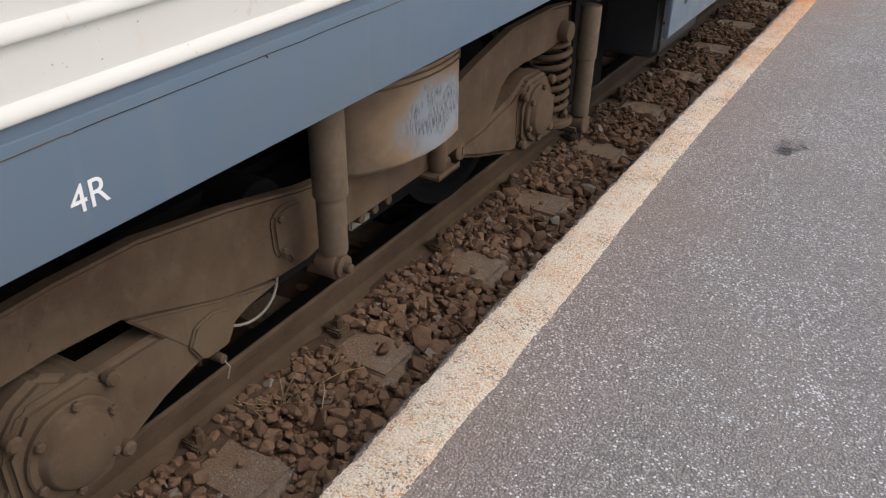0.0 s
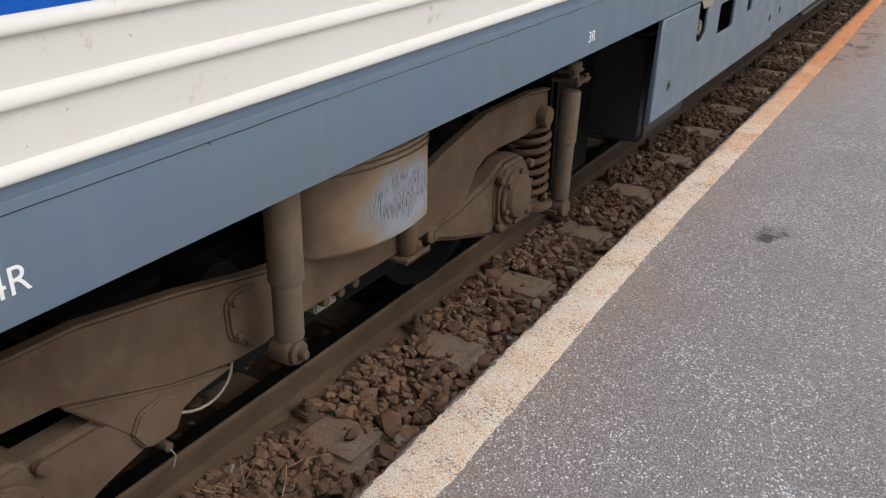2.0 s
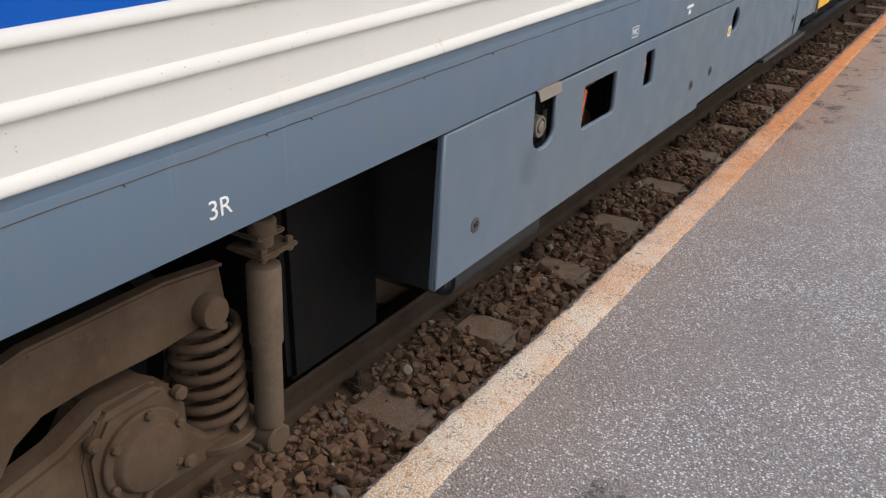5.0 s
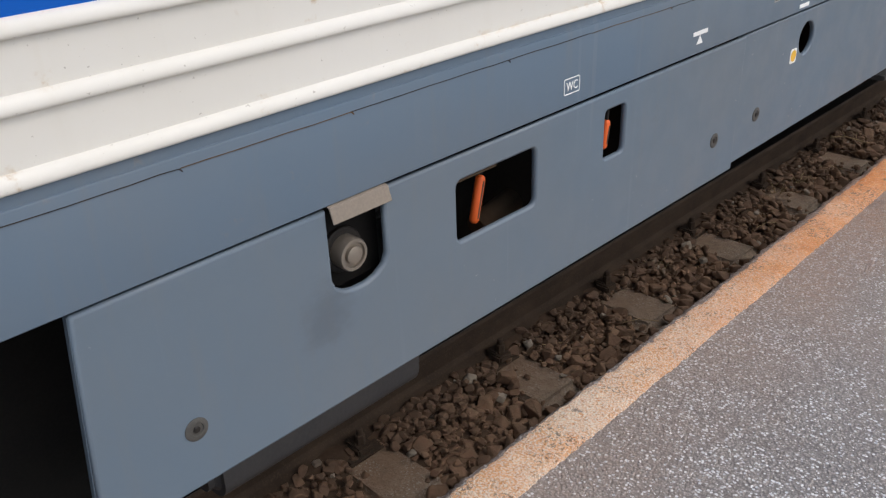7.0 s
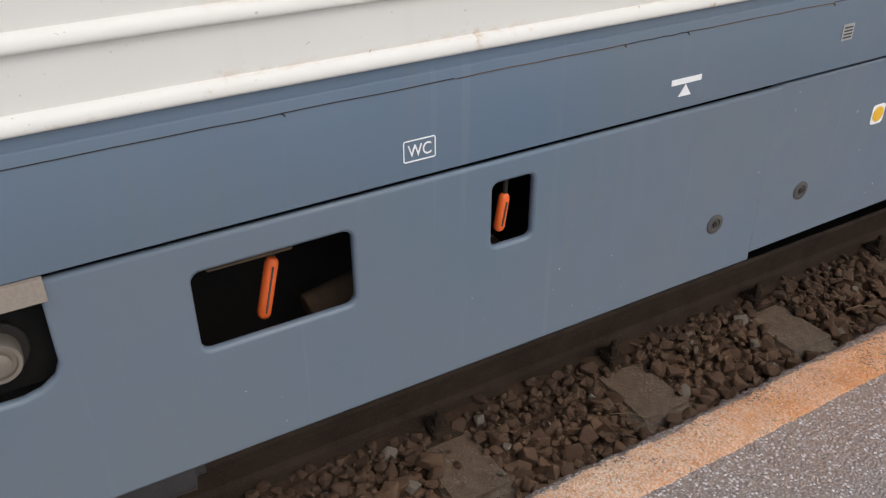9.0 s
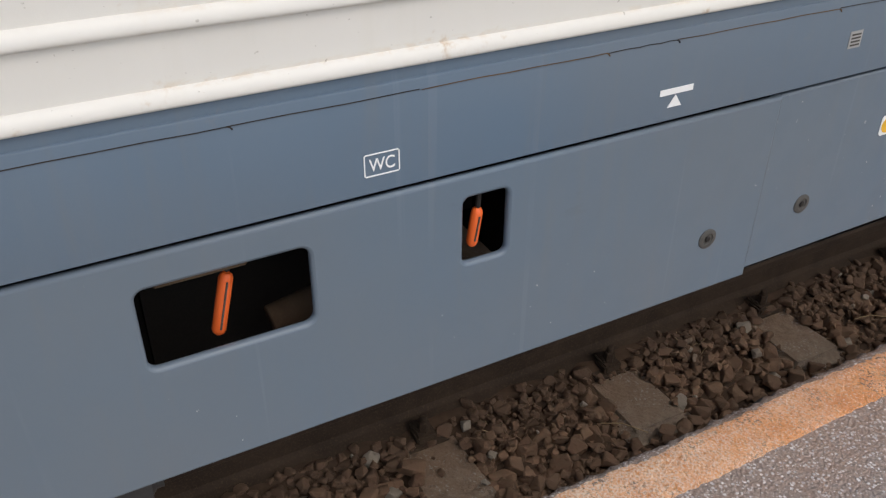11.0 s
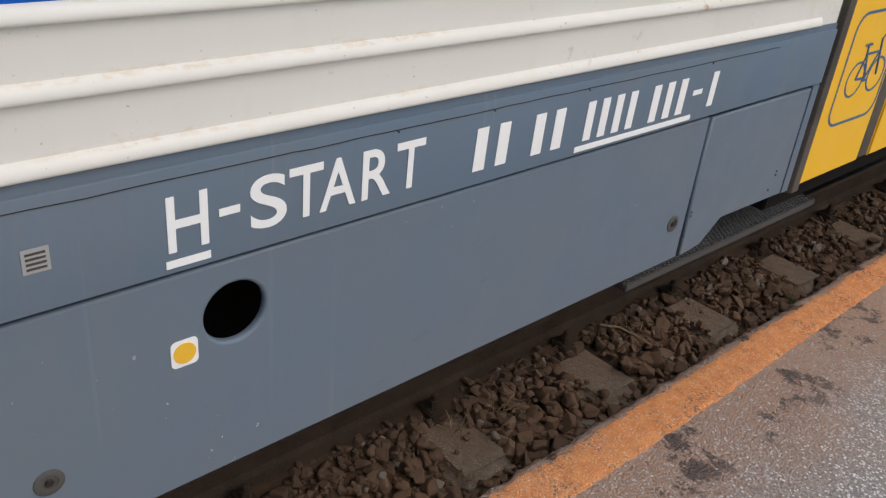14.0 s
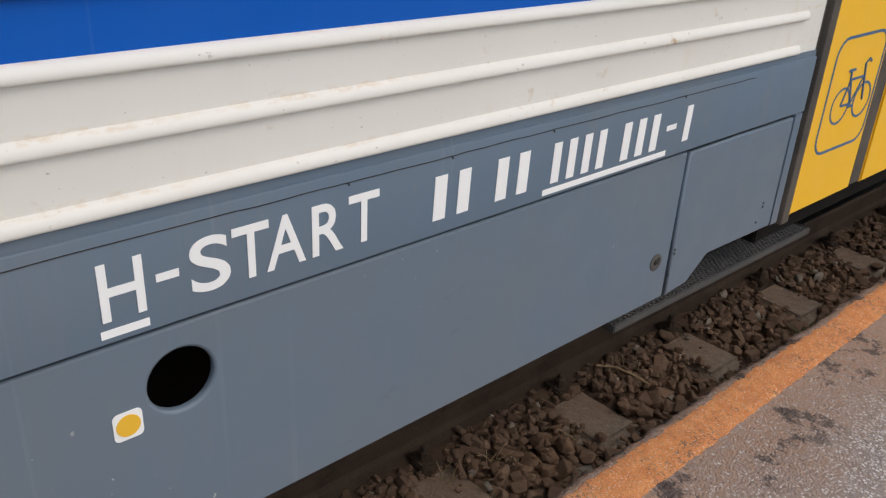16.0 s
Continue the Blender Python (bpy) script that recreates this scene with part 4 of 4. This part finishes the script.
    # perforated step below the door
    sx, sz, s0, s1 = -1.035, 0.125, 7.14, 8.30
    step = add("footstep", box((sx - 0.010, s0, sz), (sx, s1, sz + 0.026), 0.003), TREAD, label="perforated dark grey metal footstep")
    add("step_frame", box((sx - 0.26, s0, sz), (sx - 0.25, s1, sz + 0.026), 0.002), TREAD, step)
    for y in (s0, s1 - 0.008):
        add("step_end", box((sx - 0.25, y, sz), (sx - 0.01, y + 0.008, sz + 0.026), 0.002), TREAD, step)
    grate = bmesh.new()
    n, wide = 56, 0.24
    for k in range(-12, n + 12):
        for s in (1, -1):
            y = s0 + k * (s1 - s0) / n
            a, b = Vector((sx - 0.01, y, sz + 0.02)), Vector((sx - 0.25, y + s * wide * 0.8, sz + 0.02))
            ts = [(q - a.y) / (b.y - a.y) for q in (s0, s1)]
            lo, hi = max(0, min(ts)), min(1, max(ts))
            if hi - lo > 0.02:
                merge(grate, rod(a.lerp(b, lo), a.lerp(b, hi), 0.0032, 5, 0.0005))
    add("tread_mesh", grate, TREAD, step, "expanded-metal tread")

    # lettering
    x = CAR_X + 0.0002
    for text, y0, y1, z0, z1, lean in (("4R", 0.043, 0.116, 0.789, 0.836, 0.0), ("3R", 2.280, 2.338, 0.786, 0.824, 0.0), ("WC", 4.353, 4.398, 0.789, 0.811, 0.0)):
        add("lettering", words(text, y0, y1, z0, z1, x, lean=lean), LETTER, label="small white stencilled marking")
    add("lettering", words("H", 5.646, 5.712, 0.785, 0.877, x, bold=0.010), LETTER, label="white stencilled letters")
    add("lettering", words("-", 5.730, 5.766, 0.825, 0.838, x), LETTER)
    for letter, y0, y1 in (("S", 5.784, 5.850), ("T", 5.855, 5.920), ("A", 5.914, 5.988), ("R", 6.001, 6.064), ("T", 6.075, 6.140)):
        add("lettering", words(letter, y0, y1, 0.784, 0.876, x, bold=0.010), LETTER, label="white stencilled letter")
    add("marking_frame", ribbon(rounded(4.345, 0.781, 4.406, 0.819, 0.002, 1), 0.0020, x, closed=True), LETTER)
    for y0, y1, z0, z1 in ((5.641, 5.714, 0.759, 0.772), (6.569, 7.000, 0.756, 0.769)):
        add("underline", prism([(y0, z0), (y1, z0), (y1, z1), (y0, z1)], x, x + 0.0012), LETTER)
    # the vehicle number stands as plain bars, one for each character
    for a, b, k in ((6.266, 6.386, 2), (6.428, 6.548, 2), (6.590, 6.785, 4), (6.822, 6.982, 3), (7.062, 7.110, 1)):
        pitch = (b - a) / k
        for i in range(k):
            y0, z0, z1 = a + i * pitch, 0.779, 0.867
            y1 = y0 + pitch * 0.5
            add("number_bar", prism([(y0, z0), (y1, z0), (y1 + 0.003, z1), (y0 + 0.003, z1)], x, x + 0.0012), LETTER)
    add("number_bar", prism([(6.990, 0.818), (7.028, 0.818), (7.028, 0.831), (6.990, 0.831)], x, x + 0.0012), LETTER)
    add("lifting_mark", prism([(4.944, 0.803), (5.024, 0.803), (5.024, 0.815), (4.944, 0.815)], x, x + 0.0012), LETTER, label="white lifting-point mark")
    add("lifting_arrow", prism([(4.966, 0.777), (5.000, 0.777), (4.983, 0.801)], x, x + 0.0012), LETTER)
    plate = add("sticker", prism([(5.442, 0.813), (5.479, 0.813), (5.479, 0.850), (5.442, 0.850)], x, x + 0.001), STICKER, label="small square worn sticker with grey bars")
    for k in range(4):
        add("sticker_bar", prism([(5.447, 0.818 + k * 0.0075), (5.474, 0.818 + k * 0.0075), (5.474, 0.8215 + k * 0.0075), (5.447, 0.8215 + k * 0.0075)], x + 0.001, x + 0.0016), RUBBER, plate)
    x -= 0.0070
    disc = add("sticker", prism(rounded(5.641, 0.568, 5.688, 0.619, 0.009, 4), x, x + 0.0012), LETTER, label="white sticker with an amber disc")
    add("amber_disc", prism(circle(5.6645, 0.5935, 0.0195, 28), x + 0.0012, x + 0.0022), DISC_YELLOW, disc)


# ---- the bogie ----
def build_bogie():
    bogie = thing("bogie", "dust-caked steel bogie with air springs and dampers", "bogie", (-2.27, 1.19, -0.24))

    seat = Matrix.Translation((0, -0.083, -0.022)) @ Matrix.Diagonal((1, 1.026, 1.028, 1))

    def add(name, bm, mat=GRIME, parent=None, label=""):
        bm.transform(seat)
        ob = part(name, bm, mat, parent or bogie, label)
        if ob.parent is bogie:
            ob.matrix_parent_inverse = bogie.matrix_basis.inverted()
        return ob

    top = [(-0.14, 0.50), (-0.06, 0.535), (0.20, 0.543), (0.40, 0.538), (0.65, 0.497), (0.90, 0.442), (1.02, 0.425), (1.42, 0.425), (1.60, 0.462), (1.80, 0.512), (2.03, 0.560), (2.36, 0.560), (2.52, 0.540)]
    low = [(2.53, 0.44), (2.49, 0.412), (2.33, 0.403), (2.15, 0.411), (2.045, 0.405), (1.98, 0.372), (1.925, 0.30), (1.85, 0.272), (1.60, 0.252), (1.00, 0.252), (0.92, 0.235), (0.80, 0.240), (0.60, 0.285), (0.447, 0.343), (0.33, 0.388), (0.17, 0.402), (-0.14, 0.402)]
    frame_side = add("side_frame", smooth(prism(low + top, -1.145, -1.12, "x", 0.006), 30), label="dust-brown welded side frame")
    flange = bmesh.new()
    for p, q in zip(top, top[1:]):
        merge(flange, prism([p, q, (q[0], q[1] + 0.008), (p[0], p[1] + 0.008)], -1.142, -1.113, "x"))
    add("top_flange", flange, GRIME, frame_side)
    # inner frame and beams get their shade from the black colour
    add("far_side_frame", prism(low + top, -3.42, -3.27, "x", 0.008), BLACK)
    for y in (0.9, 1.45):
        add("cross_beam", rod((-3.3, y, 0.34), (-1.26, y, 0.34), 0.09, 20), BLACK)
    # block added only to darken the gap beneath the side frame
    add("gap_shade_block", box((-3.15, 0.50, -0.02), (-1.36, 1.86, 0.40), 0.03), BLACK, label="black block added to darken the gap beneath the side frame")
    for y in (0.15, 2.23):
        # near wheels are black in place of the shade they stand in
        add("wheel", lathe([(0, 0.44), (0.03, 0.44), (0.035, 0.422), (0.13, 0.415), (0.135, 0.36), (0.09, 0.34), (0.085, 0.12), (0.13, 0.10), (0.15, 0.10)], (-1.60, y, 0.178), (-1.4, y, 0.178), 48), BLACK, label="steel wheel, coloured black for the shade under the car")
        add("wheel", lathe([(0, 0.415), (0.10, 0.42), (0.135, 0.44)], (-3.08, y, 0.178), (-2.9, y, 0.178), 40), GRIME_DARK)
        add("axle", rod((-3.1, y, 0.178), (-1.2, y, 0.178), 0.075, 20), GRIME_DARK)

    # trailing arms and axle boxes
    arms = (([(1.69, 0.215), (1.735, 0.205), (1.845, 0.165), (2.165, 0.066), (2.40, 0.045), (2.58, 0.040), (2.60, 0.085), (2.44, 0.115), (2.36, 0.20), (2.36, 0.30), (2.30, 0.345), (2.17, 0.355), (2.06, 0.31), (1.85, 0.275), (1.70, 0.27)], 2.232, -1),
            ([(0.69, 0.215), (0.53, 0.165), (0.40, 0.135), (0.246, 0.072), (0.10, 0.05), (-0.20, 0.04), (-0.22, 0.085), (-0.06, 0.115), (0.0, 0.20), (0.0, 0.30), (0.06, 0.36), (0.13, 0.385), (0.24, 0.315), (0.40, 0.310), (0.60, 0.275), (0.69, 0.26)][::-1], 0.148, 1))
    for outline, cy, s in arms:
        arm = add("trailing_arm", smooth(prism(outline, -1.20, -1.115, "x", 0.016, 3), 30), label="dusty cast trailing arm")
        hub = Vector((-1.12, cy, 0.208))
        housing = [(hub.y + 0.135 * sy * k, hub.z + 0.135 * sz) for sy, sz, k in ((1, 0.45, 1), (0.55, 1, 1), (-0.55, 1, 1), (-1, 0.45, 1), (-1, -0.45, 1), (-0.55, -1, 1), (0.55, -1, 1), (1, -0.45, 1))]
        boxy = add("axle_box", smooth(prism(housing, -1.25, -1.098, "x", 0.014, 3), 30), label="dust-covered axle box")
        add("axle_cover", lathe([(0, 0.108), (0.012, 0.108), (0.016, 0.104), (0.016, 0.088), (0.022, 0.084), (0.034, 0.080), (0.038, 0.074), (0.038, 0.0)], (-1.099, cy, 0.208), (-1.0, cy, 0.208), 36), GRIME, boxy, "round bolted bearing cover")
        for k in range(6):
            a = radians(20 + 60 * k)
            p = Vector((-1.085, cy + 0.097 * math.cos(a), 0.208 + 0.097 * math.sin(a)))
            add("cover_bolt", rod(p, p + Vector((0.014, 0, 0)), 0.0115, 6), GRIME, boxy)
        for dy, dz in ((0.125, 0.13), (-0.125, 0.13), (0.125, -0.13), (-0.125, -0.13)):
            p = Vector((-1.11, cy + dy * 0.9, 0.208 + dz * 0.72))
            add("box_lug", rod(p, p + Vector((0.03, 0, 0)), 0.018, 10, 0.006), GRIME, boxy)
        # coil spring over the end of the arm
        sy = cy - s * 0.27
        turns, n = 7.0, 170
        coil = [(-1.185 + 0.082 * math.cos(math.tau * turns * k / n), sy + 0.082 * math.sin(math.tau * turns * k / n), 0.10 + 0.30 * k / n) for k in range(n + 1)]
        spring = add("coil_spring", tube(coil, 0.0125, 9), label="dusty coil spring")
        add("spring_seat", rod((-1.185, sy, 0.065), (-1.185, sy, 0.088), 0.115, 28), GRIME, spring)
        pin = Vector((-1.12, cy - s * 0.232, 0.452))
        add("pin_boss", lathe([(0, 0.040), (0.035, 0.040), (0.04, 0.036), (0.04, 0.0)], pin, pin + Vector((0.1, 0, 0)), 24), label="round dusty pin end")

    # damper beside the air spring
    d = add("damper", lathe([(0, 0.034), (0.006, 0.037), (0.153, 0.037), (0.155, 0.043), (0.158, 0.044), (0.40, 0.044), (0.41, 0.04)], (-1.005, 0.882, 0.310), (-1.012, 0.892, 0.73), 32), DAMPER, label="dust-brown vertical hydraulic damper")
    add("damper_eye", lathe([(0, 0.034), (0.004, 0.038), (0.055, 0.038), (0.06, 0.034)], (-1.038, 0.872, 0.282), (-0.9, 0.872, 0.282), 26), GRIME, d)
    add("eye_bolt", lathe([(0, 0.030), (0.010, 0.030), (0.014, 0.024), (0.014, 0.014), (0.030, 0.013), (0.034, 0.009)], (-0.976, 0.872, 0.282), (-0.9, 0.872, 0.282), 20), GRIME, d, "end bolt of the damper")
    b = add("damper_bracket", prism([(0.782, 0.395), (0.786, 0.33), (0.796, 0.300), (0.828, 0.288), (0.838, 0.268), (0.87, 0.252), (0.905, 0.255), (0.915, 0.32), (0.89, 0.425), (0.85, 0.432), (0.815, 0.430), (0.788, 0.420)], -1.13, -1.107, "x", 0.008, 3), label="bolted damper bracket")
    for y, z in ((0.806, 0.408), (0.810, 0.318)):
        add("bracket_bolt", rod((-1.108, y, z), (-1.097, y, z), 0.010, 6), GRIME, b)

    # damper at the frame's end
    d = add("damper", lathe([(0, 0.034), (0.008, 0.037), (0.233, 0.037), (0.236, 0.042), (0.43, 0.042), (0.44, 0.04)], (-1.065, 2.583, 0.088), (-1.060, 2.60, 0.56), 32), DAMPER, label="dust-brown vertical hydraulic damper")
    add("damper_eye", lathe([(0, 0.034), (0.005, 0.039), (0.075, 0.039), (0.08, 0.034)], (-1.11, 2.58, 0.050), (-0.9, 2.58, 0.048), 24), GRIME, d)
    cap = add("damper_cap", lathe([(0, 0.040), (0.012, 0.040), (0.016, 0.028), (0.050, 0.026), (0.054, 0.034), (0.085, 0.034), (0.09, 0.028)], (-1.060, 2.60, 0.555), (-1.058, 2.604, 0.70), 24), GRIME, d)
    add("cap_plate", box((-1.125, 2.545, 0.566), (-1.005, 2.665, 0.578), 0.004), GRIME, cap)
    add("cap_bracket", box((-1.30, 2.56, 0.600), (-1.03, 2.65, 0.612), 0.004), GRIME, cap)
    for y in (2.562, 2.648):
        add("cap_bolt", rod((-1.02, y, 0.556), (-1.02, y, 0.592), 0.010, 6), GRIME, cap)
    add("damper_foot", box((-1.17, 2.53, 0.015), (-1.04, 2.64, 0.06), 0.015), GRIME, d)

    # air spring
    plan = [(-1.27, 1.13), (-1.20, 1.09), (-1.14, 1.068), (-1.115, 1.075), (-1.085, 1.10), (-1.045, 1.165), (-1.018, 1.24), (-1.003, 1.32), (-1.0, 1.38), (-1.004, 1.45), (-1.014, 1.505), (-1.035, 1.54), (-1.08, 1.565), (-1.27, 1.57)]
    drum = add("air_spring", smooth(prism(plan, 0.401, 0.672, "z", 0.012, 3), 50), DRUM, label="dusty air-spring housing with a rubbed blue-grey patch")
    for zr in (0.628, 0.645):
        add("rib", smooth(prism([(-1.28 + (x + 1.28) * 1.012, 1.29 + (y - 1.29) * 1.012) for x, y in plan], zr, zr + 0.006, "z", 0.002, 1), 50), GRIME, drum)
    inner = [(-1.28 + (x + 1.28) * 0.93, 1.27 + (y - 1.27) * 0.93) for x, y in plan]
    add("neck", smooth(prism(inner, 0.672, 0.745, "z", 0.004, 1), 50), GRIME, drum)

    # brackets under the frame
    tri = add("brake_bracket", prism([(0.335, 0.385), (0.473, 0.232), (0.496, 0.182), (0.60, 0.165), (0.635, 0.222), (0.79, 0.236), (0.60, 0.29), (0.447, 0.345)], -1.19, -1.112, "x", 0.005), label="triangular dusty bracket")
    add("bracket_end", prism([(0.474, 0.231), (0.50, 0.185), (0.525, 0.173), (0.585, 0.172), (0.613, 0.205), (0.608, 0.265), (0.56, 0.285), (0.50, 0.275)], -1.115, -1.102, "x", 0.006, 3), GRIME, tri)
    add("bracket_pin", rod((-1.2, 0.56, 0.150), (-1.095, 0.56, 0.150), 0.012, 14), GRIME, tri)
    add("split_pin", tube([(-1.10, 0.56, 0.15), (-1.085, 0.565, 0.13), (-1.088, 0.556, 0.10)], 0.002, 6), CABLE, tri)
    hose = [(-1.14, 0.62, 0.195), (-1.14, 0.64, 0.182), (-1.14, 0.665, 0.169), (-1.14, 0.692, 0.160), (-1.14, 0.718, 0.157), (-1.14, 0.745, 0.159), (-1.14, 0.770, 0.168), (-1.14, 0.790, 0.184), (-1.14, 0.804, 0.206), (-1.14, 0.81, 0.235), (-1.14, 0.812, 0.26)]
    add("cable", tube(hose, 0.004, 8), CABLE, label="pale bent cable loop")
    foot = add("stop_bracket", box((-1.15, 1.47, 0.240), (-1.06, 1.60, 0.250), 0.003), label="small dusty stop bracket")
    add("stop_rim", box((-1.065, 1.47, 0.240), (-1.06, 1.60, 0.262), 0.002), GRIME, foot)
    add("stop_post", lathe([(0, 0.028), (0.03, 0.034), (0.10, 0.032), (0.16, 0.030)], (-1.105, 1.53, 0.25), (-1.105, 1.53, 0.45), 20), GRIME, foot)
    pivot = add("arm_pivot", lathe([(0, 0.026), (0.005, 0.030), (0.088, 0.030), (0.092, 0.025), (0.092, 0.0)], (-1.21, 1.715, 0.235), (-1.0, 1.705, 0.245), 24), GRIME, label="dark pivot bush of the arm")
    add("pivot_cap", rod((-1.21, 1.635, 0.225), (-1.125, 1.635, 0.225), 0.022, 18, 0.006), GRIME, pivot)
    shoe = add("brake_hanger", box((-1.26, 1.20, 0.155), (-1.20, 1.30, 0.235), 0.006), CABLE, label="pale lever with bolts below the frame")
    for y in (1.22, 1.29, 1.36):
        add("hanger_bolt", rod((-1.25, y, 0.20), (-1.17, y, 0.20), 0.016, 8), GRIME, shoe)
    add("brake_rod", tube([(-1.22, 1.28, 0.20), (-1.22, 1.45, 0.22), (-1.22, 1.68, 0.235)], 0.016, 10), GRIME, shoe)


def build_litter():
    """Dry stalks, a twig and a little weed between the stones."""
    rng = random.Random(3)

    def tuft(y, x, count, high, mat, label, name):
        bm = bmesh.new()
        for _ in range(count):
            a, l = rng.uniform(0, math.tau), rng.uniform(0.5, 1.0) * high
            lean = rng.uniform(0.15, 1.1)
            p = Vector((x + rng.uniform(-0.03, 0.03), y + rng.uniform(-0.03, 0.03), -0.44))
            d = Vector((math.cos(a) * lean, math.sin(a) * lean, 1)).normalized()
            merge(bm, tube([p, p + d * l * 0.5, p + d * l + Vector((math.cos(a), math.sin(a), -0.6)) * l * 0.15], 0.0014, 4))
        tagged(part(name, bm, mat), label, "plant", kind="")

    for y, x, n, h in ((0.90, -1.34, 16, 0.15), (0.84, -1.37, 9, 0.12), (1.15, -1.30, 6, 0.08), (2.05, -1.36, 6, 0.07), (4.92, -1.34, 7, 0.07), (5.70, -1.36, 8, 0.08), (6.78, -1.33, 10, 0.09), (6.95, -1.30, 12, 0.10), (7.75, -1.34, 7, 0.08)):
        tuft(y, x, n, h, STRAW, "tuft of dry straw-coloured stalks between the stones", "dry_grass")
    tuft(8.22, -0.98, 14, 0.09, WEED, "small green weed growing in the ballast", "weed")
    tuft(8.48, -1.02, 26, 0.12, WEED, "small green weed growing in the ballast", "weed")
    twigs = [[(-1.41, 7.62, -0.385), (-1.35, 7.665, -0.380), (-1.27, 7.70, -0.398), (-1.22, 7.705, -0.405)]]
    for y, x, l, a in ((1.05, -1.28, 0.16, 1.1), (2.4, -1.25, 0.12, 0.4), (5.2, -1.2, 0.14, 0.8), (6.3, -1.2, 0.12, 1.2), (7.2, -1.3, 0.13, 0.3), (0.95, -1.2, 0.15, 2.2)):
        p, s = Vector((x, y, -0.405)), Vector((math.cos(a), math.sin(a), 0))
        twigs.append([p, p + s * l * 0.4 + Vector((0, 0.01, 0.01)), p + s * l])
    for k, pts in enumerate(twigs):
        tagged(part("twig", tube(pts, 0.0045 if k == 0 else 0.0018, 6), STRAW), "thin dry twig lying on the ballast", "twig")


build_ground()
build_platform()
build_line()
build_rail(RAIL_X, "rail_near")
build_rail(RAIL_X - 1.505, "rail_far")
build_car()
build_bogie()
build_sleepers()
build_litter()
build_ballast()
